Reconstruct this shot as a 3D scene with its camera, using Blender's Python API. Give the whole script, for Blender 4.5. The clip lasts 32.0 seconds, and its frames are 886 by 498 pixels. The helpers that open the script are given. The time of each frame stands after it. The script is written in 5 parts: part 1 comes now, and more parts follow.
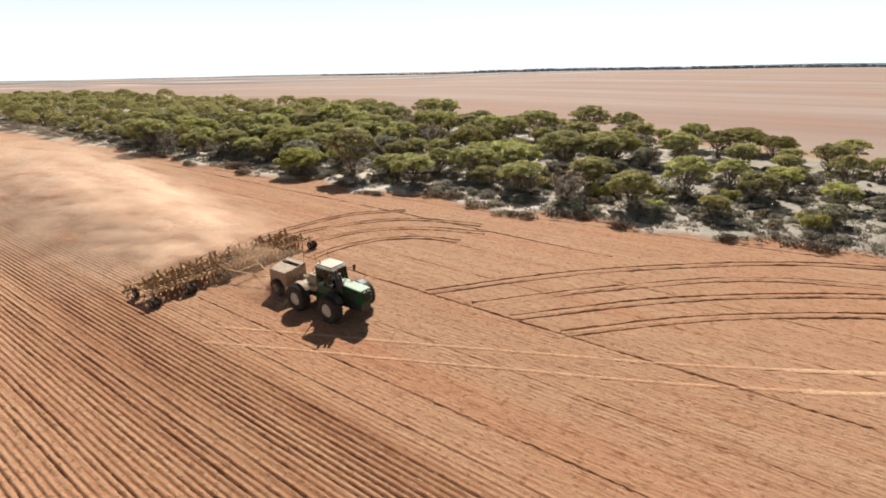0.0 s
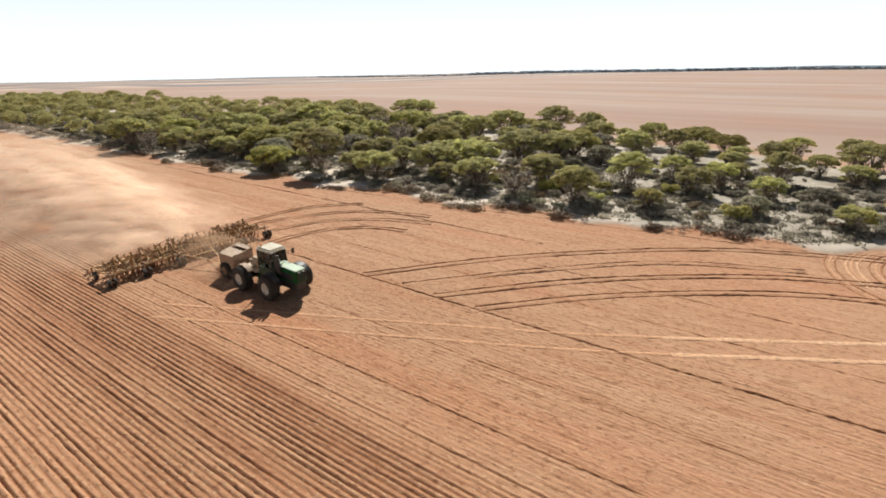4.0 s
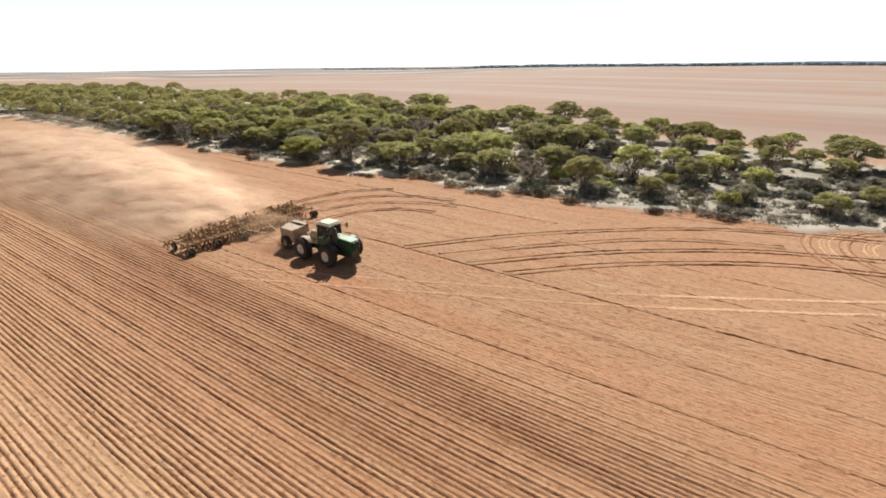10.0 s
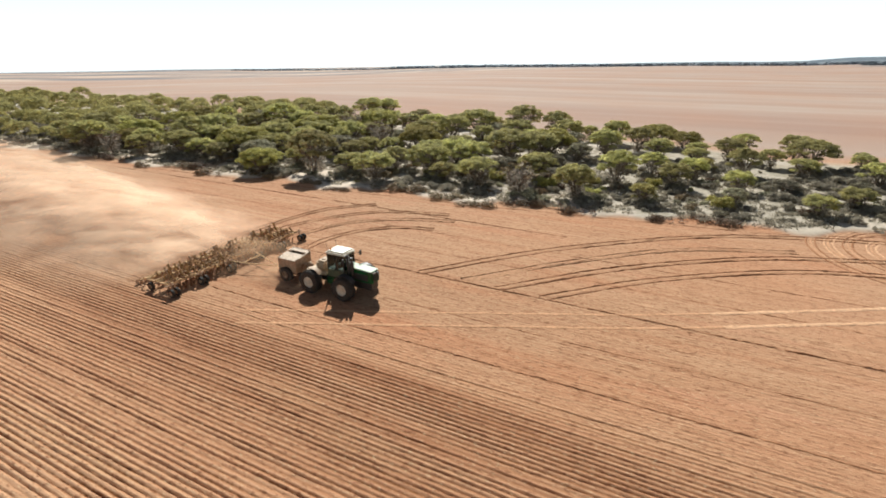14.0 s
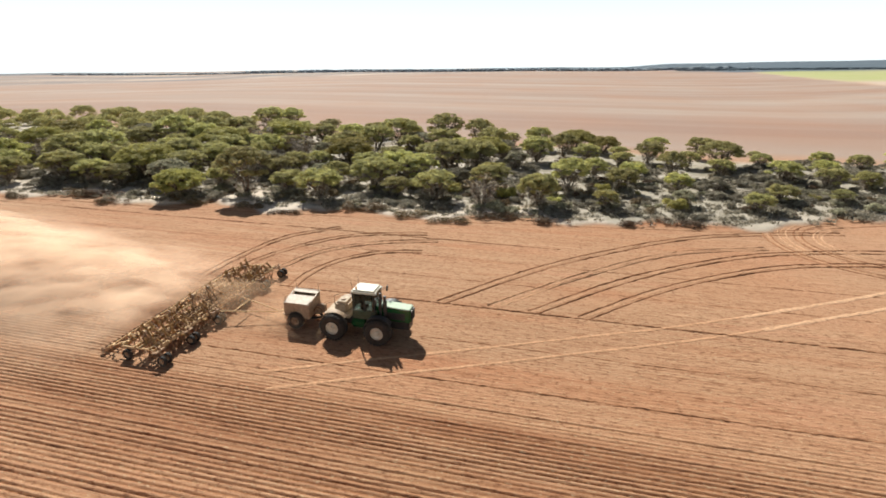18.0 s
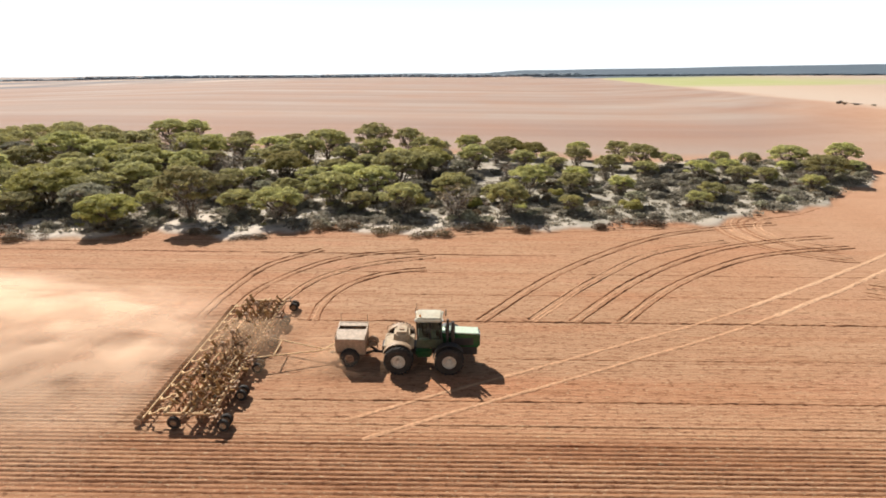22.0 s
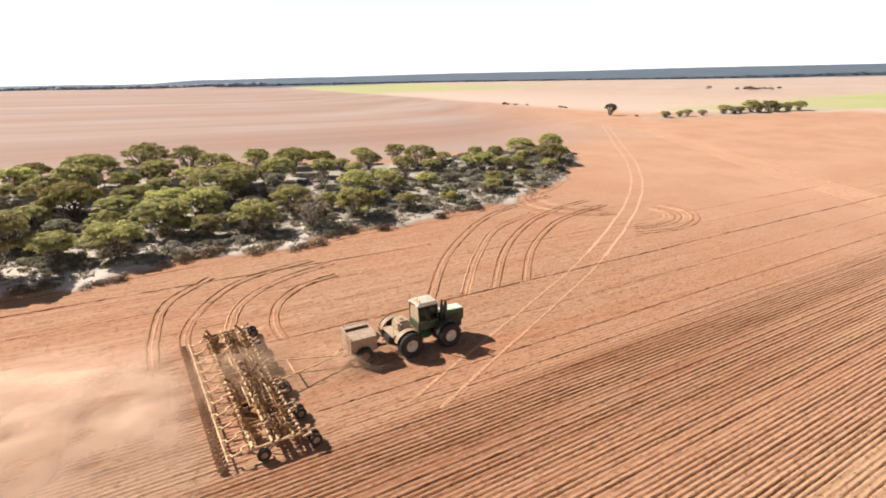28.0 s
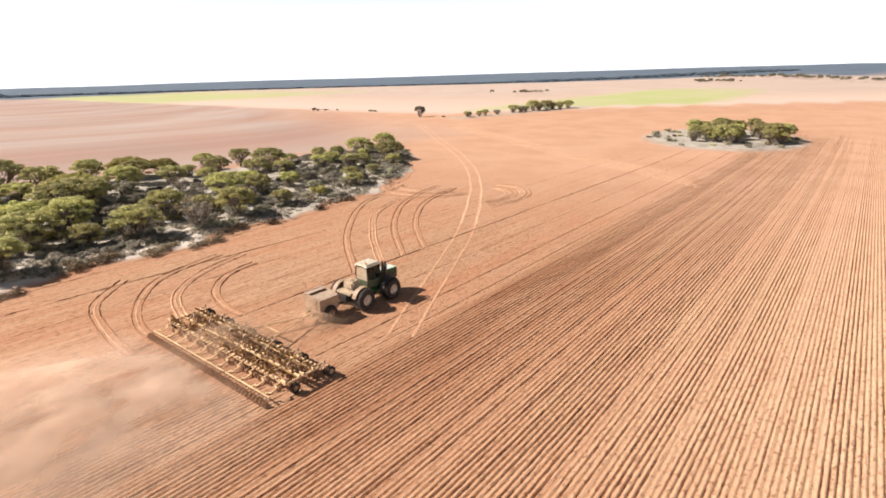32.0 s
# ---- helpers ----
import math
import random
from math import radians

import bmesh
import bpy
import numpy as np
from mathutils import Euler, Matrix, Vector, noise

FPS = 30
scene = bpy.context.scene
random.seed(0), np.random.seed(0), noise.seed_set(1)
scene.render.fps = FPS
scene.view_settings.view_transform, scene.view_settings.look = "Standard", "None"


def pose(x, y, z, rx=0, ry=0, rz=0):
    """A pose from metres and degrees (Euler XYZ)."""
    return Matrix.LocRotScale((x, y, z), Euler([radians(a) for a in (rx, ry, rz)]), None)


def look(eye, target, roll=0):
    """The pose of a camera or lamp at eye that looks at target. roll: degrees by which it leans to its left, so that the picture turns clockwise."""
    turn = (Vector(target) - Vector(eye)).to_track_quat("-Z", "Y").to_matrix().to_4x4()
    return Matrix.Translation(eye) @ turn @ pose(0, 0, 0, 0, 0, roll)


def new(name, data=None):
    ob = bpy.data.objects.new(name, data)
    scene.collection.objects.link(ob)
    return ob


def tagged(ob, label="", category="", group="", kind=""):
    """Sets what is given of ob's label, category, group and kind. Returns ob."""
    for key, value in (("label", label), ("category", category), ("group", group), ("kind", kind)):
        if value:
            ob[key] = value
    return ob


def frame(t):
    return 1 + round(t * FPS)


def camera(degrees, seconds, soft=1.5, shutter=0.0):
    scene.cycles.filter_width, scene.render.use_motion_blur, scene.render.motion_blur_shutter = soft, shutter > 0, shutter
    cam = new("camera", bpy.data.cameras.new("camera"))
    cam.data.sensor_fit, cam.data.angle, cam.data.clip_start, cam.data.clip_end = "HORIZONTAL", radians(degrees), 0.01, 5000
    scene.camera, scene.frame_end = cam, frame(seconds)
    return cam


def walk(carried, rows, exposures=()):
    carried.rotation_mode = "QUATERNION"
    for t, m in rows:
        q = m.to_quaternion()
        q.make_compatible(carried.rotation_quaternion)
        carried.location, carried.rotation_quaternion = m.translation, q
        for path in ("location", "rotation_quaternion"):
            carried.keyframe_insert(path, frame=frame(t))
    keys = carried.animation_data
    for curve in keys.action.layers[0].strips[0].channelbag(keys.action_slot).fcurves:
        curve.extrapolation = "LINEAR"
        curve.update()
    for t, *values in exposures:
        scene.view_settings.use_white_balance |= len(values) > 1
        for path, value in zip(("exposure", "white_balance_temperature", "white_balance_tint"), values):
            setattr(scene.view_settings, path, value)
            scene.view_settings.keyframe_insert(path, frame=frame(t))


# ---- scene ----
cam = camera(78.64, 32.0, 1.8)
PATH = [
    (0, (27.73, -22.97, 18.36), (26.589, -21.478, 17.662), -1.38),
    (0.5, (28.12, -23.04, 18.07), (26.993, -21.540, 17.366), -1.50),
    (1, (28.63, -23.05, 17.88), (27.508, -21.548, 17.189), -1.61),
    (1.5, (29.31, -23.01, 17.79), (28.198, -21.503, 17.098), -1.68),
    (2, (30.15, -22.95, 17.79), (29.037, -21.436, 17.103), -1.72),
    (2.5, (31.13, -22.88, 17.77), (30.024, -21.362, 17.085), -1.67),
    (3, (32.29, -22.82, 17.88), (31.173, -21.308, 17.189), -1.58),
    (3.5, (33.48, -22.82, 18.06), (32.362, -21.316, 17.361), -1.45),
    (4, (34.57, -22.94, 18.26), (33.439, -21.450, 17.572), -1.33),
    (4.5, (35.41, -23.37, 18.39), (34.272, -21.881, 17.686), -1.31),
    (6.5, (36.48, -27.22, 18.86), (35.383, -25.707, 18.142), -1.52),
    (7, (36.76, -27.95, 18.93), (35.659, -26.447, 18.216), -1.48),
    (7.5, (37.04, -28.61, 18.97), (35.927, -27.110, 18.252), -1.40),
    (8, (37.32, -29.17, 19.02), (36.201, -27.671, 18.304), -1.29),
    (8.5, (37.57, -29.63, 19.15), (36.443, -28.143, 18.433), -1.17),
    (9, (37.67, -30.04, 19.29), (36.540, -28.557, 18.570), -1.05),
    (9.5, (37.48, -30.50, 19.33), (36.343, -29.016, 18.609), -0.98),
    (10, (37.04, -30.91, 19.38), (35.904, -29.426, 18.667), -0.93),
    (10.5, (36.38, -31.25, 19.46), (35.248, -29.763, 18.740), -0.90),
    (11, (35.51, -31.51, 19.55), (34.388, -30.019, 18.833), -0.86),
    (11.5, (34.43, -31.69, 19.67), (33.308, -30.195, 18.960), -0.83),
    (12, (33.15, -31.80, 19.80), (32.051, -30.291, 19.085), -0.80),
    (12.5, (31.71, -31.85, 19.77), (30.657, -30.309, 19.052), -0.76),
    (13, (30.14, -31.84, 19.78), (29.151, -30.261, 19.064), -0.73),
    (13.5, (28.47, -31.82, 19.87), (27.529, -30.201, 19.159), -0.69),
    (14, (26.77, -31.83, 19.98), (25.869, -30.188, 19.263), -0.65),
    (14.5, (25.10, -31.86, 20.26), (24.254, -30.191, 19.535), -0.61),
    (16.5, (18.66, -33.13, 20.62), (18.073, -31.364, 19.901), -0.15),
    (17, (16.59, -32.87, 20.67), (16.084, -31.066, 19.960), -0.11),
    (17.5, (14.73, -32.76, 20.57), (14.255, -30.952, 19.867), -0.01),
    (18, (13.05, -32.76, 20.51), (12.594, -30.946, 19.808), 0.10),
    (18.5, (11.43, -32.81, 20.50), (11.000, -30.984, 19.798), 0.22),
    (19, (9.78, -32.84, 20.50), (9.387, -31.009, 19.808), 0.33),
    (19.5, (8.09, -32.84, 20.49), (7.746, -30.996, 19.794), 0.43),
    (20, (6.35, -32.81, 20.49), (6.061, -30.949, 19.804), 0.50),
    (20.5, (4.58, -32.74, 20.54), (4.351, -30.870, 19.854), 0.55),
    (21, (2.83, -32.67, 20.60), (2.676, -30.803, 19.916), 0.59),
    (21.5, (1.14, -32.68, 20.74), (1.060, -30.803, 20.054), 0.65),
    (22, (-0.54, -32.70, 20.92), (-0.539, -30.817, 20.238), 0.72),
    (22.5, (-2.22, -32.70, 21.08), (-2.134, -30.826, 20.400), 0.78),
    (23, (-3.88, -32.71, 21.20), (-3.700, -30.836, 20.514), 0.82),
    (23.5, (-5.54, -32.71, 21.30), (-5.255, -30.850, 20.630), 0.86),
    (24, (-7.26, -32.74, 21.41), (-6.863, -30.899, 20.743), 0.88),
    (24.5, (-9.08, -32.80, 21.51), (-8.610, -30.974, 20.848), 0.90),
    (26.5, (-16.06, -32.74, 21.36), (-15.280, -31.012, 20.715), 1.01),
    (27, (-17.71, -32.82, 21.28), (-16.864, -31.124, 20.639), 0.97),
    (27.5, (-19.32, -32.91, 21.28), (-18.404, -31.254, 20.635), 0.95),
    (28, (-20.96, -33.04, 21.29), (-19.963, -31.425, 20.651), 0.92),
    (28.5, (-22.70, -33.18, 21.32), (-21.623, -31.615, 20.683), 0.88),
    (29, (-24.52, -33.29, 21.31), (-23.356, -31.789, 20.688), 0.84),
    (29.5, (-26.32, -33.35, 21.24), (-25.084, -31.900, 20.626), 0.80),
    (30, (-28.09, -33.39, 21.10), (-26.806, -31.985, 20.475), 0.77),
    (30.5, (-29.84, -33.45, 20.88), (-28.509, -32.090, 20.263), 0.72),
    (31, (-31.62, -33.50, 20.66), (-30.225, -32.197, 20.054), 0.68),
    (31.5, (-33.46, -33.51, 20.49), (-32.003, -32.282, 19.892), 0.67),
    (32, (-35.40, -33.50, 20.38), (-33.884, -32.340, 19.773), 0.66),
]
EXPOSURES = [(0, 0.42, 6250, 7), (4, 0.44, 6200, 6), (9, 0.50, 6150, 4), (13, 0.48, 6100, 3), (17, 0.48, 6150, 3), (21, 0.53, 6200, 6), (28, 0.66, 6300, 13), (32, 0.73, 6300, 13)]
walk(cam, [(t, look(eye, target, roll)) for t, eye, target, roll in PATH], EXPOSURES)

# ---------------------------------------------------------------- light
SUN_DIR = Vector((-0.70, 1.05, 1.0)).normalized()      # towards the sun
world = bpy.data.worlds.new("sky")
world.use_nodes = True
scene.world = world
wn, wl = world.node_tree.nodes, world.node_tree.links
sky = wn.new("ShaderNodeTexSky")
sky.sky_type, sky.sun_disc = "NISHITA", False
sky.sun_elevation = math.asin(SUN_DIR.z)
sky.sun_rotation = math.atan2(SUN_DIR.x, SUN_DIR.y)
sky.air_density, sky.dust_density, sky.ozone_density, sky.altitude = 0.85, 0.5, 1.0, 250
# the field lies on a gentle slope, so the true level leans a little against it
tc, mp = wn.new("ShaderNodeTexCoord"), wn.new("ShaderNodeMapping")
mp.vector_type = "VECTOR"
mp.inputs["Rotation"].default_value = (radians(1.75), radians(1.0), 0)
wl.new(tc.outputs["Generated"], mp.inputs["Vector"])
wl.new(mp.outputs["Vector"], sky.inputs["Vector"])
wn["Background"].inputs["Strength"].default_value = 0.045
haze = wn.new("ShaderNodeHueSaturation")
haze.inputs["Saturation"].default_value = 0.6
wl.new(sky.outputs["Color"], haze.inputs["Color"])
# bright white haze low over the horizon
xyz, low, veil = wn.new("ShaderNodeSeparateXYZ"), wn.new("ShaderNodeMapRange"), wn.new("ShaderNodeMix")
wl.new(mp.outputs["Vector"], xyz.inputs[0])
low.interpolation_type = "SMOOTHSTEP"
low.inputs[1].default_value, low.inputs[2].default_value, low.inputs[3].default_value, low.inputs[4].default_value = 0.03, 0.28, 0.92, 0.0
wl.new(xyz.outputs[2], low.inputs[0])
veil.data_type = "RGBA"
veil.inputs[7].default_value = (18.6, 19.0, 19.2, 1)
wl.new(low.outputs[0], veil.inputs[0])
wl.new(haze.outputs[0], veil.inputs[6])
wl.new(veil.outputs[2], wn["Background"].inputs["Color"])

sun = new("sun", bpy.data.lights.new("sun", "SUN"))
sun.data.energy, sun.data.angle, sun.data.color = 5.0, radians(0.5), (1.0, 0.935, 0.86)
sun.matrix_world = look(SUN_DIR * 100, (0, 0, 0))


# ---------------------------------------------------------------- materials
def mat(name, colour, rough=0.8, metal=0.0, scale=3.0, vary=0.25, bump=0.0, bump_scale=30.0, colour2=None, scale2=0.6, vary2=0.3, per_object=0.0, sheen=0.0, translucent=0.0, spec=0.5):
    """Principled material with two scales of colour variation and fine relief, in object space metres."""
    m = bpy.data.materials.new(name)
    m.use_nodes = True
    n, l = m.node_tree.nodes, m.node_tree.links
    b = n["Principled BSDF"]
    b.inputs["Roughness"].default_value = rough
    b.inputs["Metallic"].default_value = metal
    b.inputs["Specular IOR Level"].default_value = spec
    geo = n.new("ShaderNodeNewGeometry")
    fine = n.new("ShaderNodeTexNoise")
    fine.inputs["Scale"].default_value, fine.inputs["Detail"].default_value = scale, 6
    l.new(geo.outputs["Position"], fine.inputs["Vector"])
    ramp = n.new("ShaderNodeMapRange")
    ramp.inputs[1].default_value, ramp.inputs[2].default_value = 0.3, 0.7
    ramp.inputs[3].default_value, ramp.inputs[4].default_value = 1 - vary, 1 + vary
    l.new(fine.outputs["Fac"], ramp.inputs[0])
    mul = n.new("ShaderNodeMix")
    mul.data_type, mul.blend_type = "RGBA", "MULTIPLY"
    mul.inputs[0].default_value = 1
    mul.inputs[6].default_value = (*colour, 1)
    if colour2:
        wide = n.new("ShaderNodeTexNoise")
        wide.inputs["Scale"].default_value, wide.inputs["Detail"].default_value = scale2, 4
        l.new(geo.outputs["Position"], wide.inputs["Vector"])
        wr = n.new("ShaderNodeMapRange")
        wr.inputs[1].default_value, wr.inputs[2].default_value = 0.5 - vary2, 0.5 + vary2
        l.new(wide.outputs["Fac"], wr.inputs[0])
        mx = n.new("ShaderNodeMix")
        mx.data_type = "RGBA"
        mx.inputs[6].default_value, mx.inputs[7].default_value = (*colour, 1), (*colour2, 1)
        l.new(wr.outputs[0], mx.inputs[0])
        l.new(mx.outputs[2], mul.inputs[6])
    l.new(ramp.outputs[0], mul.inputs[7])
    last = mul.outputs[2]
    if per_object:
        info = n.new("ShaderNodeObjectInfo")
        pr = n.new("ShaderNodeMapRange")
        pr.inputs[3].default_value, pr.inputs[4].default_value = 1 - per_object, 1 + per_object
        l.new(info.outputs["Random"], pr.inputs[0])
        hue = n.new("ShaderNodeHueSaturation")
        hr = n.new("ShaderNodeMapRange")
        hr.inputs[3].default_value, hr.inputs[4].default_value = 0.486, 0.516
        l.new(info.outputs["Random"], hr.inputs[0])
        l.new(hr.outputs[0], hue.inputs["Hue"])
        l.new(pr.outputs[0], hue.inputs["Value"])
        l.new(last, hue.inputs["Color"])
        last = hue.outputs[0]
    l.new(last, b.inputs["Base Color"])
    if bump:
        bn = n.new("ShaderNodeTexNoise")
        bn.inputs["Scale"].default_value, bn.inputs["Detail"].default_value = bump_scale, 5
        l.new(geo.outputs["Position"], bn.inputs["Vector"])
        bp = n.new("ShaderNodeBump")
        bp.inputs["Strength"].default_value, bp.inputs["Distance"].default_value = 0.8, bump
        l.new(bn.outputs["Fac"], bp.inputs["Height"])
        l.new(bp.outputs["Normal"], b.inputs["Normal"])
    if translucent:
        tr, add = n.new("ShaderNodeBsdfTranslucent"), n.new("ShaderNodeMixShader")
        l.new(last, tr.inputs["Color"])
        add.inputs[0].default_value = translucent
        l.new(b.outputs[0], add.inputs[1])
        l.new(tr.outputs[0], add.inputs[2])
        l.new(add.outputs[0], n["Material Output"].inputs["Surface"])
    return m


SOIL = dict(red=(0.455, 0.220, 0.115), tan=(0.435, 0.245, 0.138), pale=(0.53, 0.34, 0.20))


def soil_material():
    """Field soil: red loam and paler patches, straw flecks, sandy scrub floor, far paddocks and a green crop, by zone."""
    m = bpy.data.materials.new("field_soil")
    m.use_nodes = True
    n, l = m.node_tree.nodes, m.node_tree.links
    b = n["Principled BSDF"]
    b.inputs["Roughness"].default_value, b.inputs["Specular IOR Level"].default_value = 0.95, 0.15
    geo = n.new("ShaderNodeNewGeometry")

    def noise_tex(scale, detail=5, stretch=None, rough=0.55):
        t = n.new("ShaderNodeTexNoise")
        t.inputs["Scale"].default_value, t.inputs["Detail"].default_value, t.inputs["Roughness"].default_value = scale, detail, rough
        if stretch:
            mpn = n.new("ShaderNodeMapping")
            mpn.inputs["Scale"].default_value = stretch
            l.new(geo.outputs["Position"], mpn.inputs["Vector"])
            l.new(mpn.outputs[0], t.inputs["Vector"])
        else:
            l.new(geo.outputs["Position"], t.inputs["Vector"])
        return t.outputs["Fac"]

    def span(src, a, c, lo=0.0, hi=1.0):
        r = n.new("ShaderNodeMapRange")
        for i, v in enumerate((a, c, lo, hi)):
            r.inputs[i + 1].default_value = v
        l.new(src, r.inputs[0])
        return r.outputs[0]

    def mix(fac, a, c, kind="MIX"):
        x = n.new("ShaderNodeMix")
        x.data_type, x.blend_type = "RGBA", kind
        for sock, v in ((x.inputs[0], fac), (x.inputs[6], a), (x.inputs[7], c)):
            if isinstance(v, (int, float)):
                sock.default_value = v
            elif isinstance(v, tuple):
                sock.default_value = (*v, 1)
            else:
                l.new(v, sock)
        return x.outputs[2]

    def attr(name):
        a = n.new("ShaderNodeAttribute")
        a.attribute_name = name
        return a.outputs["Fac"]

    def times(a, c):
        x = n.new("ShaderNodeMath")
        x.operation = "MULTIPLY"
        l.new(a, x.inputs[0])
        l.new(c, x.inputs[1])
        return x.outputs[0]

    broad = noise_tex(0.035, 4)
    streak = noise_tex(1.0, 4, (0.05, 0.9, 1))
    base = mix(span(broad, 0.42, 0.70), SOIL["tan"], SOIL["red"])
    base = mix(span(streak, 0.45, 0.75, 0, 0.5), base, SOIL["pale"])
    base = mix(attr("red"), base, SOIL["red"])
    base = mix(span(noise_tex(1.0, 5, (0.05, 0.35, 1), 0.6), 0.55, 0.68, 0, 0.45), base, (0.50, 0.235, 0.135))
    base = mix(span(noise_tex(1.0, 4, (0.018, 0.22, 1)), 0.52, 0.66, 0, 0.55), base, (0.42, 0.165, 0.075))
    drag = noise_tex(1.0, 5, (0.05, 1.7, 1), 0.6)
    base = mix(span(drag, 0.50, 0.68, 0, 0.38), base, (0.34, 0.165, 0.085))
    base = mix(span(drag, 0.46, 0.32, 0, 0.30), base, (0.56, 0.345, 0.205))
    crumbs = noise_tex(1.0, 5, (0.45, 2.6, 1), 0.7)
    base = mix(span(crumbs, 0.54, 0.62, 0, 0.55), base, (0.24, 0.098, 0.045))
    # the sown strips: straw-grey patches along the drill rows
    straw_patch = times(span(noise_tex(1.0, 4, (0.035, 0.16, 1)), 0.52, 0.68, 0, 0.75), attr("sown"))
    base = mix(straw_patch, base, (0.46, 0.33, 0.17))
    base = mix(times(attr("sown"), span(noise_tex(0.8, 4), 0.3, 0.7, 0.35, 0.75)), base, (0.565, 0.318, 0.172))
    base = mix(times(attr("sown"), span(noise_tex(1.0, 2, (0.03, 2.2, 1)), 0.35, 0.65, 0.0, 0.40)), base, (0.40, 0.165, 0.078))
    base = mix(times(attr("sown"), span(noise_tex(1.0, 4, (0.010, 0.07, 1)), 0.45, 0.60, 0, 0.50)), base, (0.36, 0.195, 0.10))
    base = mix(times(attr("aged"), span(noise_tex(0.5, 4), 0.3, 0.7, 0.4, 0.85)), base, (0.68, 0.415, 0.245))
    # pale crumbled crests, dark clods; furrow shade is put into the soil colour too
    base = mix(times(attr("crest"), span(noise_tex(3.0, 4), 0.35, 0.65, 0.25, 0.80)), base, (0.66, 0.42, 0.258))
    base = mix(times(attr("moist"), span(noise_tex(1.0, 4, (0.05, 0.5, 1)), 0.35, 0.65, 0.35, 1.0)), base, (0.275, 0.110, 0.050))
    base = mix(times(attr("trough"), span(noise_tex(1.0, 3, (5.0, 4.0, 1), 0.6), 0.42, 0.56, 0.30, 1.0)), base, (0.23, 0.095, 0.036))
    # clods and straw flecks
    clods = noise_tex(3.0, 6, (0.65, 1.25, 1), 0.7)
    base = mix(span(clods, 0.53, 0.63, 0, 0.75), base, (0.19, 0.075, 0.035))
    flecks = noise_tex(4.5, 3, (0.55, 1.3, 1), 0.75)
    base = mix(span(flecks, 0.58, 0.70, 0, 0.60), base, (0.62, 0.46, 0.28))
    # lighter, finer soil on the rise
    base = mix(attr("rise"), base, mix(span(noise_tex(0.08, 5), 0.4, 0.65), (0.565, 0.330, 0.205), (0.50, 0.278, 0.162)))
    # far paddocks, the soil greyed in its colour to suggest haze
    bands = noise_tex(1.0, 3, (0.0012, 0.010, 1))
    far = mix(span(bands, 0.34, 0.66), (0.335, 0.216, 0.165), (0.43, 0.332, 0.266))
    far = mix(span(noise_tex(0.02, 3), 0.4, 0.7, 0, 0.35), far, (0.42, 0.20, 0.11))
    base = mix(attr("far"), base, far)
    base = mix(attr("dry"), base, (0.56, 0.435, 0.335))
    green = mix(span(noise_tex(0.02, 4), 0.35, 0.7), (0.40, 0.41, 0.16), (0.46, 0.42, 0.22))
    base = mix(attr("green"), base, green)
    # far forest ground, with the blue of haze mixed into its colour
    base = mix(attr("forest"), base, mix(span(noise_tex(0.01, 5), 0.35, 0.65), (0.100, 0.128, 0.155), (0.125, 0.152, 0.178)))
    # sandy scrub floor
    floor = mix(span(noise_tex(0.30, 5), 0.42, 0.60), (0.58, 0.495, 0.405), (0.27, 0.22, 0.16))
    floor = mix(span(noise_tex(1.6, 5), 0.50, 0.64, 0, 0.7), floor, (0.14, 0.125, 0.085))
    floor = mix(span(noise_tex(0.22, 4), 0.54, 0.62, 0, 0.9), floor, (0.62, 0.54, 0.46))
    floor = mix(times(attr("scrubby"), span(noise_tex(0.5, 5), 0.30, 0.55, 0.25, 0.75)), floor, (0.38, 0.33, 0.255))
    base = mix(attr("sand"), base, floor)
    base = mix(times(attr("white"), span(noise_tex(0.55, 5), 0.30, 0.46)), base, (0.67, 0.555, 0.44))
    l.new(base, b.inputs["Base Color"])
    bp, bp2 = n.new("ShaderNodeBump"), n.new("ShaderNodeBump")
    bp.inputs["Strength"].default_value, bp.inputs["Distance"].default_value = 0.7, 0.10
    l.new(clods, bp.inputs["Height"])
    bp2.inputs["Strength"].default_value, bp2.inputs["Distance"].default_value = 0.6, 0.04
    l.new(noise_tex(11, 4), bp2.inputs["Height"])
    l.new(bp.outputs[0], bp2.inputs["Normal"])
    l.new(bp2.outputs[0], b.inputs["Normal"])
    return m


M_SOIL = soil_material()
# turned soil of furrows and ruts, base colour lowered to carry their shade
M_FURROW = mat("shaded_turned_soil", (0.28, 0.125, 0.06), 0.95, colour2=(0.38, 0.185, 0.095), scale2=0.5, bump=0.08, bump_scale=5, spec=0.1)
M_PALE = mat("pressed_dry_soil", (0.55, 0.31, 0.175), 0.95, colour2=(0.48, 0.26, 0.14), scale2=0.5, bump=0.04, bump_scale=6, spec=0.1)
M_TRACK = mat("bleached_track_soil", (0.64, 0.395, 0.24), 0.95, colour2=(0.54, 0.31, 0.175), scale2=0.4, spec=0.1)
# canopy blued in its base colour, as haze over distance would do
M_FOREST = mat("hazed_forest_canopy", (0.125, 0.155, 0.180), 0.9, scale=0.02, vary=0.20, colour2=(0.15, 0.18, 0.20), scale2=0.004, translucent=0.5, spec=0.05)
M_LEAF = mat("olive_leaves", (0.450, 0.420, 0.200), 0.6, scale=1.0, vary=0.34, colour2=(0.54, 0.480, 0.185), scale2=0.25, per_object=0.24, translucent=0.56, spec=0.05)
M_LEAF_BRIGHT = mat("lime_leaves", (0.43, 0.375, 0.125), 0.55, scale=1.5, vary=0.3, per_object=0.2, translucent=0.5, spec=0.05)
